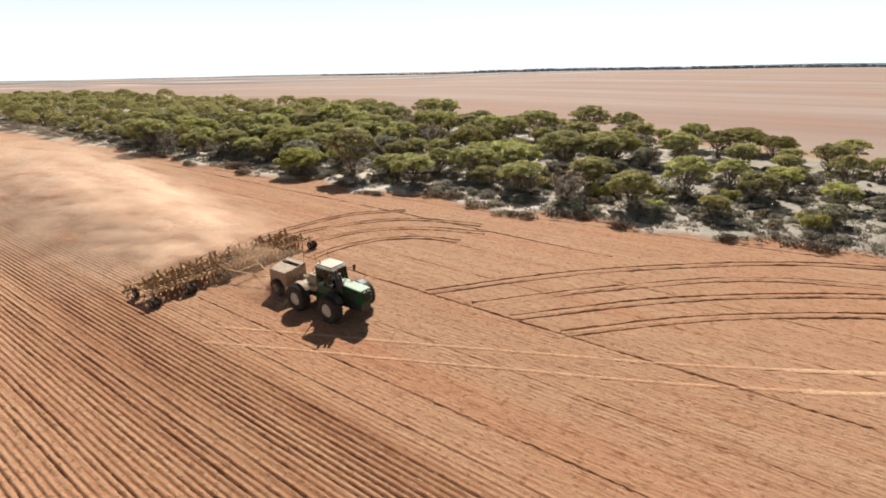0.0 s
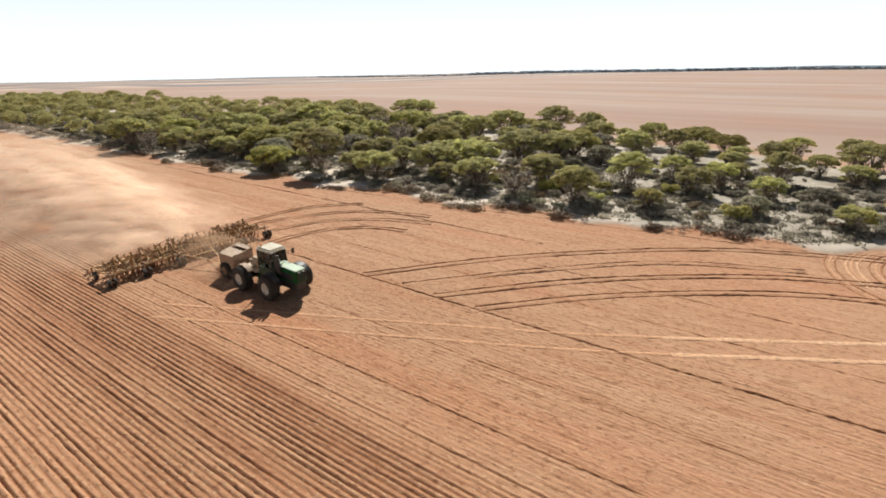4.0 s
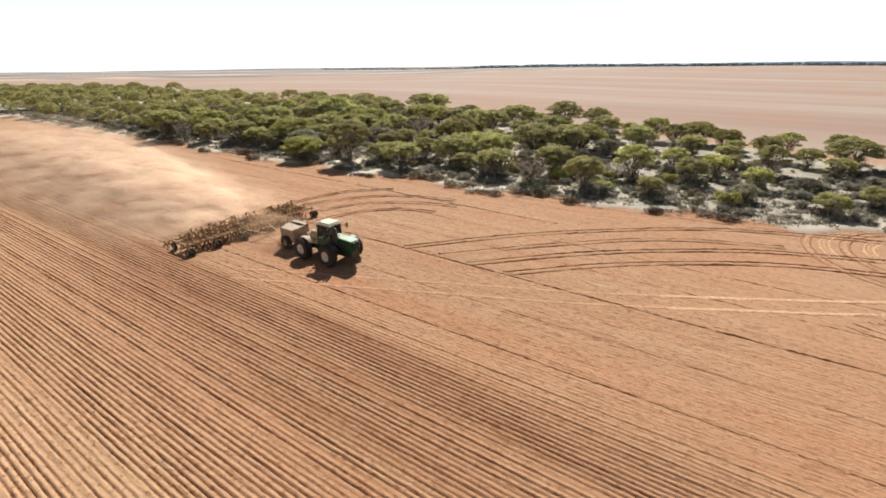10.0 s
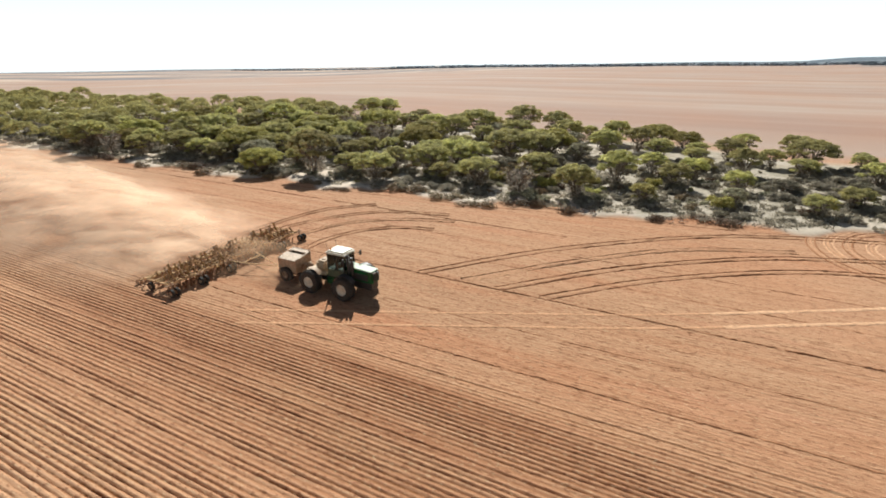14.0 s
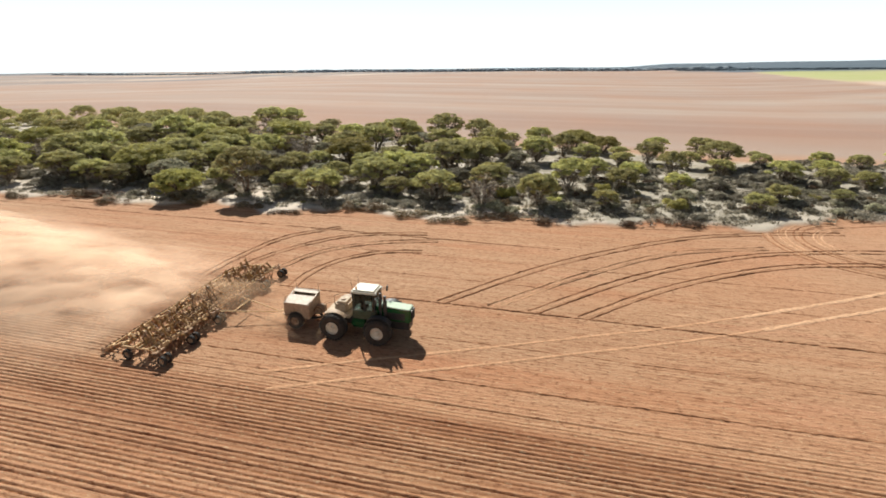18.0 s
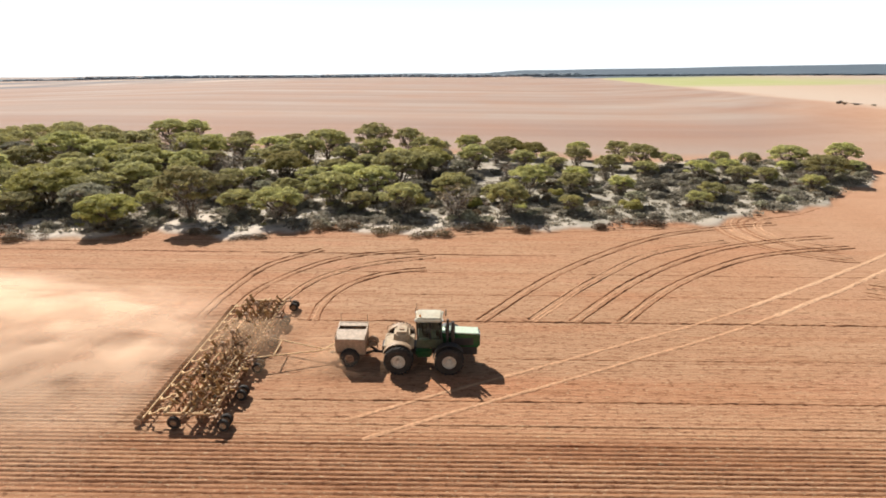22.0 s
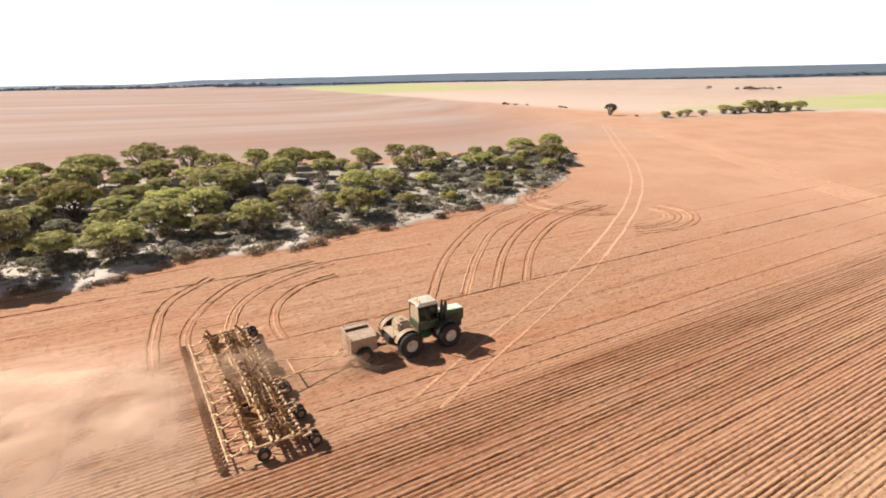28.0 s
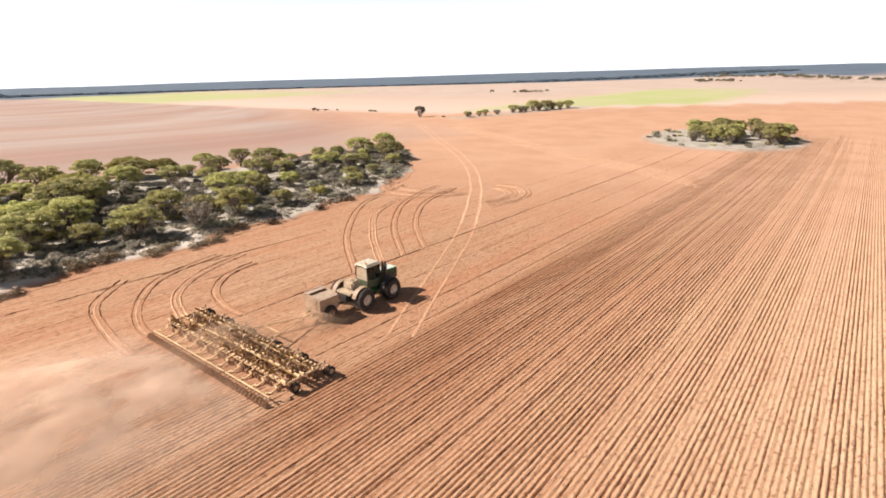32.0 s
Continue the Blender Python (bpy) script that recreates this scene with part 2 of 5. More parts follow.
M_LEAF_GREY = mat("grey_green_leaves", (0.29, 0.265, 0.185), 0.7, scale=1.5, vary=0.40, colour2=(0.37, 0.325, 0.22), scale2=0.4, per_object=0.35, translucent=0.35, spec=0.05)
M_TWIG = mat("dry_grey_twigs", (0.30, 0.26, 0.215), 0.8, scale=1.5, vary=0.4, colour2=(0.38, 0.32, 0.255), scale2=0.5, translucent=0.4, spec=0.05)
M_LEAF_BROWN = mat("rust_leaves", (0.21, 0.145, 0.085), 0.7, scale=1.5, vary=0.3, per_object=0.3, translucent=0.2, spec=0.2)
M_SCRUB = mat("grey_undergrowth", (0.28, 0.25, 0.19), 0.7, scale=1.5, vary=0.45, colour2=(0.38, 0.33, 0.25), scale2=0.4, translucent=0.4, spec=0.05)
M_BARK = mat("grey_bark", (0.20, 0.155, 0.115), 0.9, scale=4, vary=0.4, bump=0.02, spec=0.2)
M_DEADWOOD = mat("bleached_wood", (0.42, 0.37, 0.31), 0.9, scale=4, vary=0.3, bump=0.01, spec=0.2)
# treeline leaves lightened and blued in the colour to imitate distance haze
M_FARWOOD = mat("hazed_far_forest", (0.46, 0.50, 0.54), 0.9, scale=0.02, vary=0.3, colour2=(0.52, 0.56, 0.59), scale2=0.004, translucent=0.5, spec=0.05)


# ---------------------------------------------------------------- ground
def ramp_up(u, w):
    """0 below 0, then a smooth bend over w into a straight slope of 1."""
    u = np.maximum(u, 0)
    return np.where(u < w, u * u / (2 * w), u - w / 2)


EDGE_X = [-5000, -400, -160, -70, -35, 0, 32, 50, 62, 76, 84, 88]
EDGE_Y = [15, 22, 25, 27, 28.5, 31.8, 35.8, 43, 51, 63, 73, 80]
BACK_X = [-5000, -160, -60, 0, 60, 88]
BACK_Y = [90, 92, 94, 88, 82, 80]
ROW = 0.34           # drill row spacing
SOWN_EDGE = -6.4    # the sown ground ends here, beside the seeder


def land(x, y):
    """Height of the ground, without furrows."""
    x, y = np.asarray(x, float), np.asarray(y, float)
    z = 0.026 * ramp_up(x - 60, 120) - 0.021 * ramp_up(-x - 120, 100) - 0.0305 * ramp_up(y - 80, 60)
    quarter = np.clip((x - 0.07 * y) / 300, 0, 1)
    z = z + 0.006 * quarter * ramp_up(np.hypot(x, y) - 1150, 400)
    far_ = np.clip((np.hypot(x, y) - 250) / 600, 0, 1)
    z = z + far_ * (3 * np.sin(x / 410 + 1) * np.sin(y / 530) + 1.5 * np.sin(x / 170 + y / 260))
    return z


def z_at(x, y):
    return float(land(x, y))


def lines(a, b, fine, start, grow=1.12, top=160):
    """Grid lines: finely spaced from a to b, then ever wider out to the horizon on both sides."""
    mid = list(np.arange(a, b + 1e-6, fine))
    up, step, v = [], start, mid[-1]
    while v < 4700:
        step = min(step * grow, top)
        v += step
        up.append(v)
    down, step, v = [], start, mid[0]
    while v > -4700:
        step = min(step * grow, top)
        v -= step
        down.append(v)
    return np.array(down[::-1] + mid + up)


def build_ground():
    gx = lines(-80, 105, 0.8, 0.8)
    gx = np.unique(np.concatenate([gx[(gx < -45) | (gx > 62)], np.arange(-45, 62.01, 0.36)]))
    fine = np.arange(-44, 10.01, ROW / 6)
    mid = np.arange(10.7, 100, 0.7)
    rest = lines(0, 0.1, 1, 0.8)
    gy = np.concatenate([rest[rest < 0] - 44.3, fine, mid, rest[rest > 0.2] + 100])
    X, Y = np.meshgrid(gx, gy, indexing="ij")
    Z = land(X, Y)
    rng = np.random.default_rng(4)
    row_no = np.floor(Y / ROW).astype(int)
    row_amp = rng.uniform(0.6, 1.5, 4000)[np.clip(row_no + 2000, 0, 3999)]
    gap0 = np.where(rng.random(4000) < 0.16, 0.30, 1.0)
    gap = gap0[np.clip(row_no + 2000, 0, 3999)]
    ragged = 0.8 * np.sin(row_no * 2.7) + 0.5 * np.sin(X * 0.06 + row_no)
    sown = np.clip((SOWN_EDGE + 1.0 - Y + ragged) / 2.6, 0, 1) * np.clip((Y + 110) / 30, 0, 1) * np.clip((230 - X) / 40, 0, 1) * np.clip((X + 260) / 60, 0, 1)
    fresh = ((Y > SOWN_EDGE) & (Y < 9.0) & (X < -17)).astype(float) * np.clip((X + 260) / 60, 0, 1)
    wob = 0.9 + 0.25 * np.sin(X * 0.9 + row_no * 2.4) * np.sin(X * 0.37 + row_no * 1.7)
    near = np.clip((Y + 43.5) / 3, 0, 1)
    groove = np.cos(2 * np.pi * Y / ROW)
    Z = Z + (sown * near + 0.55 * fresh) * 0.085 * row_amp * gap * wob * (0.15 + 0.12 * groove - np.clip((-groove - 0.25) / 0.75, 0, 1) ** 1.3)
    Z = Z + sown * near * rng.normal(0, 0.012, X.shape)
    rough_field = ((Y > SOWN_EDGE) & (Y < 100) & (np.abs(X) < 120)).astype(float)
    Z = Z + rough_field * (rng.normal(0, 0.014, X.shape) + 0.009 * gap * wob * groove * (Y < 9))
    edge = np.interp(X, EDGE_X, EDGE_Y) + 1.6 * np.sin(X * 0.31) + 0.8 * np.sin(X * 0.83 + 1)
    back = np.interp(X, BACK_X, BACK_Y) + 3 * np.sin(X * 0.13)
    sand = np.clip((Y - edge) / 0.8, 0, 1) * np.clip((back - Y) / 6, 0, 1)
    sand = sand * (X < 87)
    isle = 1 - np.clip((np.hypot((X - ISLE[0]) / ISLE[2], (Y - ISLE[1]) / ISLE[3]) - 0.9) / 0.15, 0, 1)
    rowpatch = 1 - np.clip((np.abs(Y - (128 - 0.26 * (X - 188))) - 5) / 3, 0, 1)
    rowpatch = rowpatch * np.clip((X - 182) / 6, 0, 1) * np.clip((285 - X) / 10, 0, 1)
    white = np.clip((Y - edge) / 0.8, 0, 1) * np.clip((edge + 5.0 - 2.0 * np.clip((X + 5) / 20, 0, 1) + 3.2 * np.sin(X * 0.17 + 1) + 1.8 * np.sin(X * 0.53) - Y) / 1.5, 0, 1) * (0.9 - 0.5 * np.clip((X + 5) / 30, 0, 1)) * (X < 80)
    sand = np.maximum(sand, np.maximum(isle, 0.8 * rowpatch))
    Z = Z + 0.25 * sand * (Y < 120)
    far = np.clip((Y - back + 2) / 10, 0, 1) * np.clip((180 - X) / 80 + (Y - 150) / 150, 0, 1)
    fence = np.interp(Y, [-3000, -200, -37, 97, 150, 230, 453, 1200, 5000], [1500, 520, 431, 268, 205, 205, 228, 320, 700])
    beyond = np.clip((X - fence) / 8, 0, 1)
    dry = beyond * (0.92 - 0.36 * np.clip((X - fence - 40) / 120, 0, 1))
    far = np.maximum(far * (1 - beyond), beyond * np.clip((X - fence - 60) / 200, 0, 1))
    green = beyond * np.clip((Y - 540) / 60, 0, 1) * np.clip((1300 - Y) / 150, 0, 1) * np.clip((640 - X) / 200, 0, 1)
    green = np.maximum(green, beyond * np.clip((X - fence - 22) / 10, 0, 1) * np.clip((640 - X) / 120, 0, 1) * np.clip((Y - 40) / 20, 0, 1) * np.clip((170 - Y) / 30, 0, 1))
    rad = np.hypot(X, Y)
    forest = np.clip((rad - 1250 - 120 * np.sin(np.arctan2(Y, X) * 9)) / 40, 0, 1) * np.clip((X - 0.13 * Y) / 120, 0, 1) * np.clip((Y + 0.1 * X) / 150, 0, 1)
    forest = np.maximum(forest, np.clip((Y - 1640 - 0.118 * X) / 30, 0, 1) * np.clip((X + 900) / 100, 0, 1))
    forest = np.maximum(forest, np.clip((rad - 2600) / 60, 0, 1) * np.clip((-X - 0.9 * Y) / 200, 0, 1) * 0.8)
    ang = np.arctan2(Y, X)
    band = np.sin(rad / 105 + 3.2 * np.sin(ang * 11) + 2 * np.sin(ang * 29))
    # far western ground: bluish forest-coloured bands painted in place of haze
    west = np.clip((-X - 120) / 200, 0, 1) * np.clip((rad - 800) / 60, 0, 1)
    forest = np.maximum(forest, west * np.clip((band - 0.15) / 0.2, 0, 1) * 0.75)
    dry = np.maximum(dry, west * np.clip((-band - 0.70) / 0.1, 0, 1))
    nx, ny = X.shape
    idx = np.arange(nx * ny).reshape(nx, ny)
    quads = np.stack([idx[:-1, :-1], idx[1:, :-1], idx[1:, 1:], idx[:-1, 1:]], -1).reshape(-1, 4)
    me = bpy.data.meshes.new("ground")
    me.vertices.add(nx * ny)
    me.vertices.foreach_set("co", np.stack([X, Y, Z], -1).astype(np.float32).ravel())
    me.loops.add(len(quads) * 4)
    me.loops.foreach_set("vertex_index", quads.astype(np.int32).ravel())
    me.polygons.add(len(quads))
    me.polygons.foreach_set("loop_start", np.arange(0, len(quads) * 4, 4, dtype=np.int32))
    me.polygons.foreach_set("use_smooth", np.ones(len(quads), dtype=bool))
    # mask of the furrow floors, darkened in colour where shade would lie
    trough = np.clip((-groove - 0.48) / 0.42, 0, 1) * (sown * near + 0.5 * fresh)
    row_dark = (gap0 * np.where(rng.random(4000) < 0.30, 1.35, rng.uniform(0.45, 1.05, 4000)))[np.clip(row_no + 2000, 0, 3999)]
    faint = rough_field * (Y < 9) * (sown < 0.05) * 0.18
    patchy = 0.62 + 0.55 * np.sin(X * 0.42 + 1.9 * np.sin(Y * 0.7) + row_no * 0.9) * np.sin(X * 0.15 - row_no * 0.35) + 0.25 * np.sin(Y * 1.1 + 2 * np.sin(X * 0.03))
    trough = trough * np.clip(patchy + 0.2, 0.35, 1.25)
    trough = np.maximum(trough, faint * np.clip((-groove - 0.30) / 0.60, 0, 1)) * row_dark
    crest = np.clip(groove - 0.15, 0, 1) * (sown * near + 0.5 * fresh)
    moist = (0.30 + 0.46 * np.clip((X + 30) / 12, 0, 1) * np.clip((50 - X) / 40, 0, 1)) * np.clip((Y + 27 + 2 * np.sin(X * 0.05)) / 16, 0, 1) * np.clip((SOWN_EDGE - Y) / 1.0, 0, 1) * np.clip((120 - X) / 60, 0, 1)
    head = np.clip((fence - 6 - X) / 8, 0, 1) * np.clip((X - fence + 75) / 45, 0, 1) * np.clip((130 - Y) / 40, 0, 1)
    moist = np.maximum(moist, 0.85 * head)
    aged = sown * np.clip((-17 - Y) / 18, 0, 1) * np.clip((X + 25) / 25, 0, 1)
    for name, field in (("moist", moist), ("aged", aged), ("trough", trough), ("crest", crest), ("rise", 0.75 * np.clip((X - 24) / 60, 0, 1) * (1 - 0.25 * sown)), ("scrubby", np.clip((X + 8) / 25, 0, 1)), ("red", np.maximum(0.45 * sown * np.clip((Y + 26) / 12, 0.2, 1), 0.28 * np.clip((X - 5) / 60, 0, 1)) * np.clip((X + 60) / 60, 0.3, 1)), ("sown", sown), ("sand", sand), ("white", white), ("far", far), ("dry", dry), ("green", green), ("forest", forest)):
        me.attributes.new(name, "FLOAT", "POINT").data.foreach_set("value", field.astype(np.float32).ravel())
    me.update()
    me.materials.append(M_SOIL)
    return tagged(new("ground", me), "red sandy paddock, drilled in rows beside bare unsown soil", "ground", kind="structure")


ISLE = (170, 5, 31, 25)
build_ground()


# ---------------------------------------------------------------- mesh helpers
def obj(name, bm, material, parent=None, label=""):
    me = bpy.data.meshes.new(name)
    bm.to_mesh(me)
    bm.free()
    me.materials.append(material)
    ob = new(name, me)
    if parent is not None:
        ob.parent = parent
    return tagged(ob, label)


def part(name, bm, material, parent, label=""):
    return obj(name, bm, material, parent, label)


def arrays(name, verts, faces, material):
    """A mesh from numpy arrays: verts (n,3), faces (m,k)."""
    me = bpy.data.meshes.new(name)
    k = faces.shape[1]
    me.vertices.add(len(verts))
    me.vertices.foreach_set("co", np.asarray(verts, np.float32).ravel())
    me.loops.add(faces.size)
    me.loops.foreach_set("vertex_index", faces.astype(np.int32).ravel())
    me.polygons.add(len(faces))
    me.polygons.foreach_set("loop_start", np.arange(0, faces.size, k, dtype=np.int32))
    me.update()
    me.materials.append(material)
    return me


# ---------------------------------------------------------------- trees
def limb(bm, a, b, ra, rb, sides=6):
    """A tapered round limb from a to b."""
    a, b = Vector(a), Vector(b)
    q = (b - a).to_track_quat("Z", "Y").to_matrix()
    rings = []
    for p, r in ((a, ra), (b, rb)):
        rings.append([bm.verts.new(p + q @ Vector((r * math.cos(i * 2 * math.pi / sides), r * math.sin(i * 2 * math.pi / sides), 0))) for i in range(sides)])
    for i in range(sides):
        j = (i + 1) % sides
        bm.faces.new((rings[0][i], rings[0][j], rings[1][j], rings[1][i]))
    bm.faces.new(rings[1])


def leaf_cloud(rng, centres, radii, per, size, flat=0.6):
    """Small leaf blades on the shells of flattened clumps, open beneath."""
    vs = []
    for c, r in zip(centres, radii):
        k = int(per * (r / 0.8) ** 2)
        d = rng.normal(size=(k, 3))
        d /= np.linalg.norm(d, axis=1)[:, None]
        d[:, 2] = np.where(d[:, 2] < -0.35, -d[:, 2], d[:, 2])
        p = c + d * r * np.array([1, 1, flat]) * rng.uniform(0.62, 1.05, (k, 1))
        nrm = d + rng.normal(size=(k, 3)) * 0.42 + np.array([0, 0, 0.25])
        nrm /= np.linalg.norm(nrm, axis=1)[:, None]
        u = np.cross(nrm, rng.normal(size=(k, 3)))
        u /= np.linalg.norm(u, axis=1)[:, None] + 1e-9
        w = np.cross(nrm, u)
        s = size * rng.uniform(0.6, 1.4, (k, 1))
        vs.append(np.stack([p - u * s, p + u * s, p + w * s * 1.5], 1))
    v = np.concatenate(vs).reshape(-1, 3)
    return v, np.arange(len(v)).reshape(-1, 3)


def tree_meshes(seed, height, spread, clumps, per, size, leaf, stems=5, bare=0.45, flat=0.55):
    """One tree shape: forking stems that carry an umbrella of leaf clumps. Returns its trunk and crown meshes."""
    rng = np.random.default_rng(seed)
    bm = bmesh.new()
    tips = []
    for i in range(stems):
        a = i * 2 * math.pi / stems + rng.uniform(-0.5, 0.5)
        lean = spread * rng.uniform(0.18, 0.5)
        knee = Vector((math.cos(a) * lean * 0.45, math.sin(a) * lean * 0.45, height * bare * rng.uniform(0.55, 0.8)))
        limb(bm, (math.cos(a) * 0.10, math.sin(a) * 0.10, -0.15), knee, 0.13, 0.09)
        for j in range(3):
            b = a + rng.uniform(-0.9, 0.9)
            reach = spread * rng.uniform(0.35, 0.85)
            tip = Vector((math.cos(b) * reach, math.sin(b) * reach, height * rng.uniform(0.72, 0.9)))
            mid = knee.lerp(tip, 0.55) + Vector((0, 0, -0.25))
            limb(bm, knee, mid, 0.085, 0.055, 5)
            limb(bm, mid, tip, 0.055, 0.02, 5)
            tips.append(tip)
    me = bpy.data.meshes.new("trunk")
    bm.to_mesh(me)
    bm.free()
    me.materials.append(M_BARK)
    cs, rs = [], []
    for i in range(clumps):
        # an umbrella of rounded clumps: a few on top, most round the shoulder, some hanging low
        t = (i + 0.5) / clumps
        a = i * 2.39996 + rng.uniform(-0.4, 0.4)
        q = spread * math.sqrt(t) * 0.86
        r = spread * rng.uniform(0.14, 0.27)
        top = height * (1.0 - 0.30 * t ** 1.9) * rng.uniform(0.86, 1.03)
        if t > 0.5 and rng.random() < 0.22:
            top *= rng.uniform(0.62, 0.85)
        cs.append(np.array([math.cos(a) * q, math.sin(a) * q, top - r * flat]))
        rs.append(r)
    v, f = leaf_cloud(rng, cs, rs, per, size, flat)
    # dry twigs and dead leaf that hang between the stems below the crown
    k = 380
    up = rng.uniform(0.04, 0.74, k)
    ang, out = rng.uniform(0, 2 * math.pi, k), spread * (0.30 + 0.50 * up) * np.sqrt(rng.uniform(0.05, 1, k))
    p = np.stack([np.cos(ang) * out, np.sin(ang) * out, height * up], -1)
    along = np.stack([np.cos(ang) * 0.6, np.sin(ang) * 0.6, np.ones(k)], -1) + rng.normal(0, 0.55, (k, 3))
    along /= np.linalg.norm(along, axis=1)[:, None]
    across = np.cross(along, rng.normal(size=(k, 3)))
    across /= np.linalg.norm(across, axis=1)[:, None] + 1e-9
    size_k = rng.uniform(0.16, 0.34, (k, 1))
    tw = np.stack([p - across * size_k * 0.42, p + across * size_k * 0.42, p + along * size_k * 1.9], 1).reshape(-1, 3)
    tw[:, 2] = np.maximum(tw[:, 2], 0.03)
    return me, arrays("crown", v, f, leaf), arrays("dry_brush", tw, np.arange(len(tw)).reshape(-1, 3), M_TWIG)


def plant(name, trunk_me, crown_me, twig_me, m, label, category, group):
    root = new(name)
    root.matrix_world = m
    if trunk_me:
        new("trunk", trunk_me).parent = root
    new("crown", crown_me).parent = root
    if twig_me:
        twigs = tagged(new("dry_brush", twig_me), kind="stuff")
        twigs.parent = root
    return tagged(root, label, category, group)


TREE_KINDS = [tree_meshes(10 + i, *a) for i, a in enumerate([
    (5.2, 3.1, 60, 215, 0.118, M_LEAF),
    (6.0, 3.5, 66, 215, 0.120, M_LEAF),
    (4.4, 2.7, 54, 215, 0.112, M_LEAF),
    (3.8, 2.6, 48, 210, 0.110, M_LEAF_GREY),
    (6.4, 3.2, 64, 210, 0.120, M_LEAF),
    (5.0, 3.8, 68, 210, 0.115, M_LEAF_BRIGHT),
    (5.2, 2.6, 12, 32, 0.16, M_LEAF_BROWN),
])]


def bush_mesh(seed, r, h, per, size, leaf, clumps=7):
    rng = np.random.default_rng(seed)
    cs = [np.array([rng.normal(0, r * 0.42), rng.normal(0, r * 0.42), h * rng.uniform(0.3, 0.62)]) for _ in range(clumps)]
    v, f = leaf_cloud(rng, cs, [r * rng.uniform(0.4, 0.6) for _ in range(clumps)], per, size, h / r * 0.8)
    v[:, 2] = np.maximum(v[:, 2], 0.02)
    return arrays("foliage", v, f, leaf)


BUSH_KINDS = [bush_mesh(40, 1.0, 0.8, 230, 0.10, M_LEAF_GREY), bush_mesh(41, 1.2, 0.9, 230, 0.11, M_LEAF_GREY), bush_mesh(42, 0.8, 0.7, 230, 0.10, M_LEAF),
              bush_mesh(43, 1.0, 0.75, 190, 0.10, M_LEAF_BROWN), bush_mesh(44, 1.1, 1.2, 380, 0.10, M_LEAF_BRIGHT, 9)]
LABELS = ["olive-green mallee tree with an umbrella crown on sandy ground", "tall olive-green mallee tree with spreading crown", "small olive mallee tree with several stems",
          "grey-green mallee tree with low crown", "tall dark green mallee tree with forked stems", "wide yellow-green mallee tree with flat layered crown", "sparse rust-brown tree with bare branches"]


def edge_at(x):
    return float(np.interp(x, EDGE_X, EDGE_Y))


def back_at(x):
    return float(np.interp(x, BACK_X, BACK_Y))


def scrub_belt():
    rng = random.Random(7)
    spots = []
    for _ in range(9000):
        x = rng.uniform(-330, 84)
        if x < -120 and rng.random() < 0.55:
            continue
        e, b = edge_at(x) + (3.0 if x < -22 else 4.5), back_at(x) - 3
        if b - e < 2:
            continue
        y = e + (b - e) * rng.random()
        thin = max(0.26, min(1.0, 0.9 - (x + 8) / 36)) if y < edge_at(x) + 16 else max(0.50, min(1.0, 1.0 - (x + 5) / 60))
        if rng.random() > thin:
            continue
        gap = 4.9 if x < -18 else 5.5
        if x < -110:
            gap = 5.6
        if all((x - p) ** 2 + (y - q) ** 2 > gap * gap for p, q in spots):
            spots.append((x, y))
        if len(spots) >= 420:
            break
    joined, sizes = [], []
    for x, y in spots:
        if x < -105 or (x < -75 and y > 72):
            joined.append((x, y))
            continue
        k = rng.choices(range(7), (5, 4, 5, 3, 3, 4, 1))[0]
        if k == 5 and x > 25:
            k = 2
        s = rng.uniform(0.55, 1.10) * max(0.74, min(1.0, 1.0 - (x + 10) / 100))
        wide = rng.uniform(1.10, 1.45)
        plant("mallee_tree", *TREE_KINDS[k], pose(x, y, z_at(x, y) + 0.2, 0, 0, rng.uniform(0, 360)) @ Matrix.Diagonal((s * wide, s * wide, s, 1)), LABELS[k], "tree", "mallee trees of the scrub belt")
    # the trees far down the belt, too far to tell apart
    verts, faces, count = [], [], 0
    data = []
    for k in (0, 1, 2, 5):
        me = TREE_KINDS[k][1]
        v = np.zeros(len(me.vertices) * 3)
        me.vertices.foreach_get("co", v)
        data.append(v.reshape(-1, 3, 3)[::2].reshape(-1, 3))
    for x, y in joined:
        a, s = rng.uniform(0, 6.28), rng.uniform(0.8, 1.15)
        v = data[rng.randrange(4)] * s
        verts.append(np.stack([v[:, 0] * math.cos(a) - v[:, 1] * math.sin(a) + x, v[:, 0] * math.sin(a) + v[:, 1] * math.cos(a) + y, v[:, 2] + z_at(x, y)], -1))
        faces.append(np.arange(len(v)).reshape(-1, 3) + count)
        count += len(v)
    tagged(new("distant_trees", arrays("distant_trees", np.concatenate(verts), np.concatenate(faces), M_LEAF)), "olive-green trees far down the scrub belt", "trees", kind="stuff")


scrub_belt()


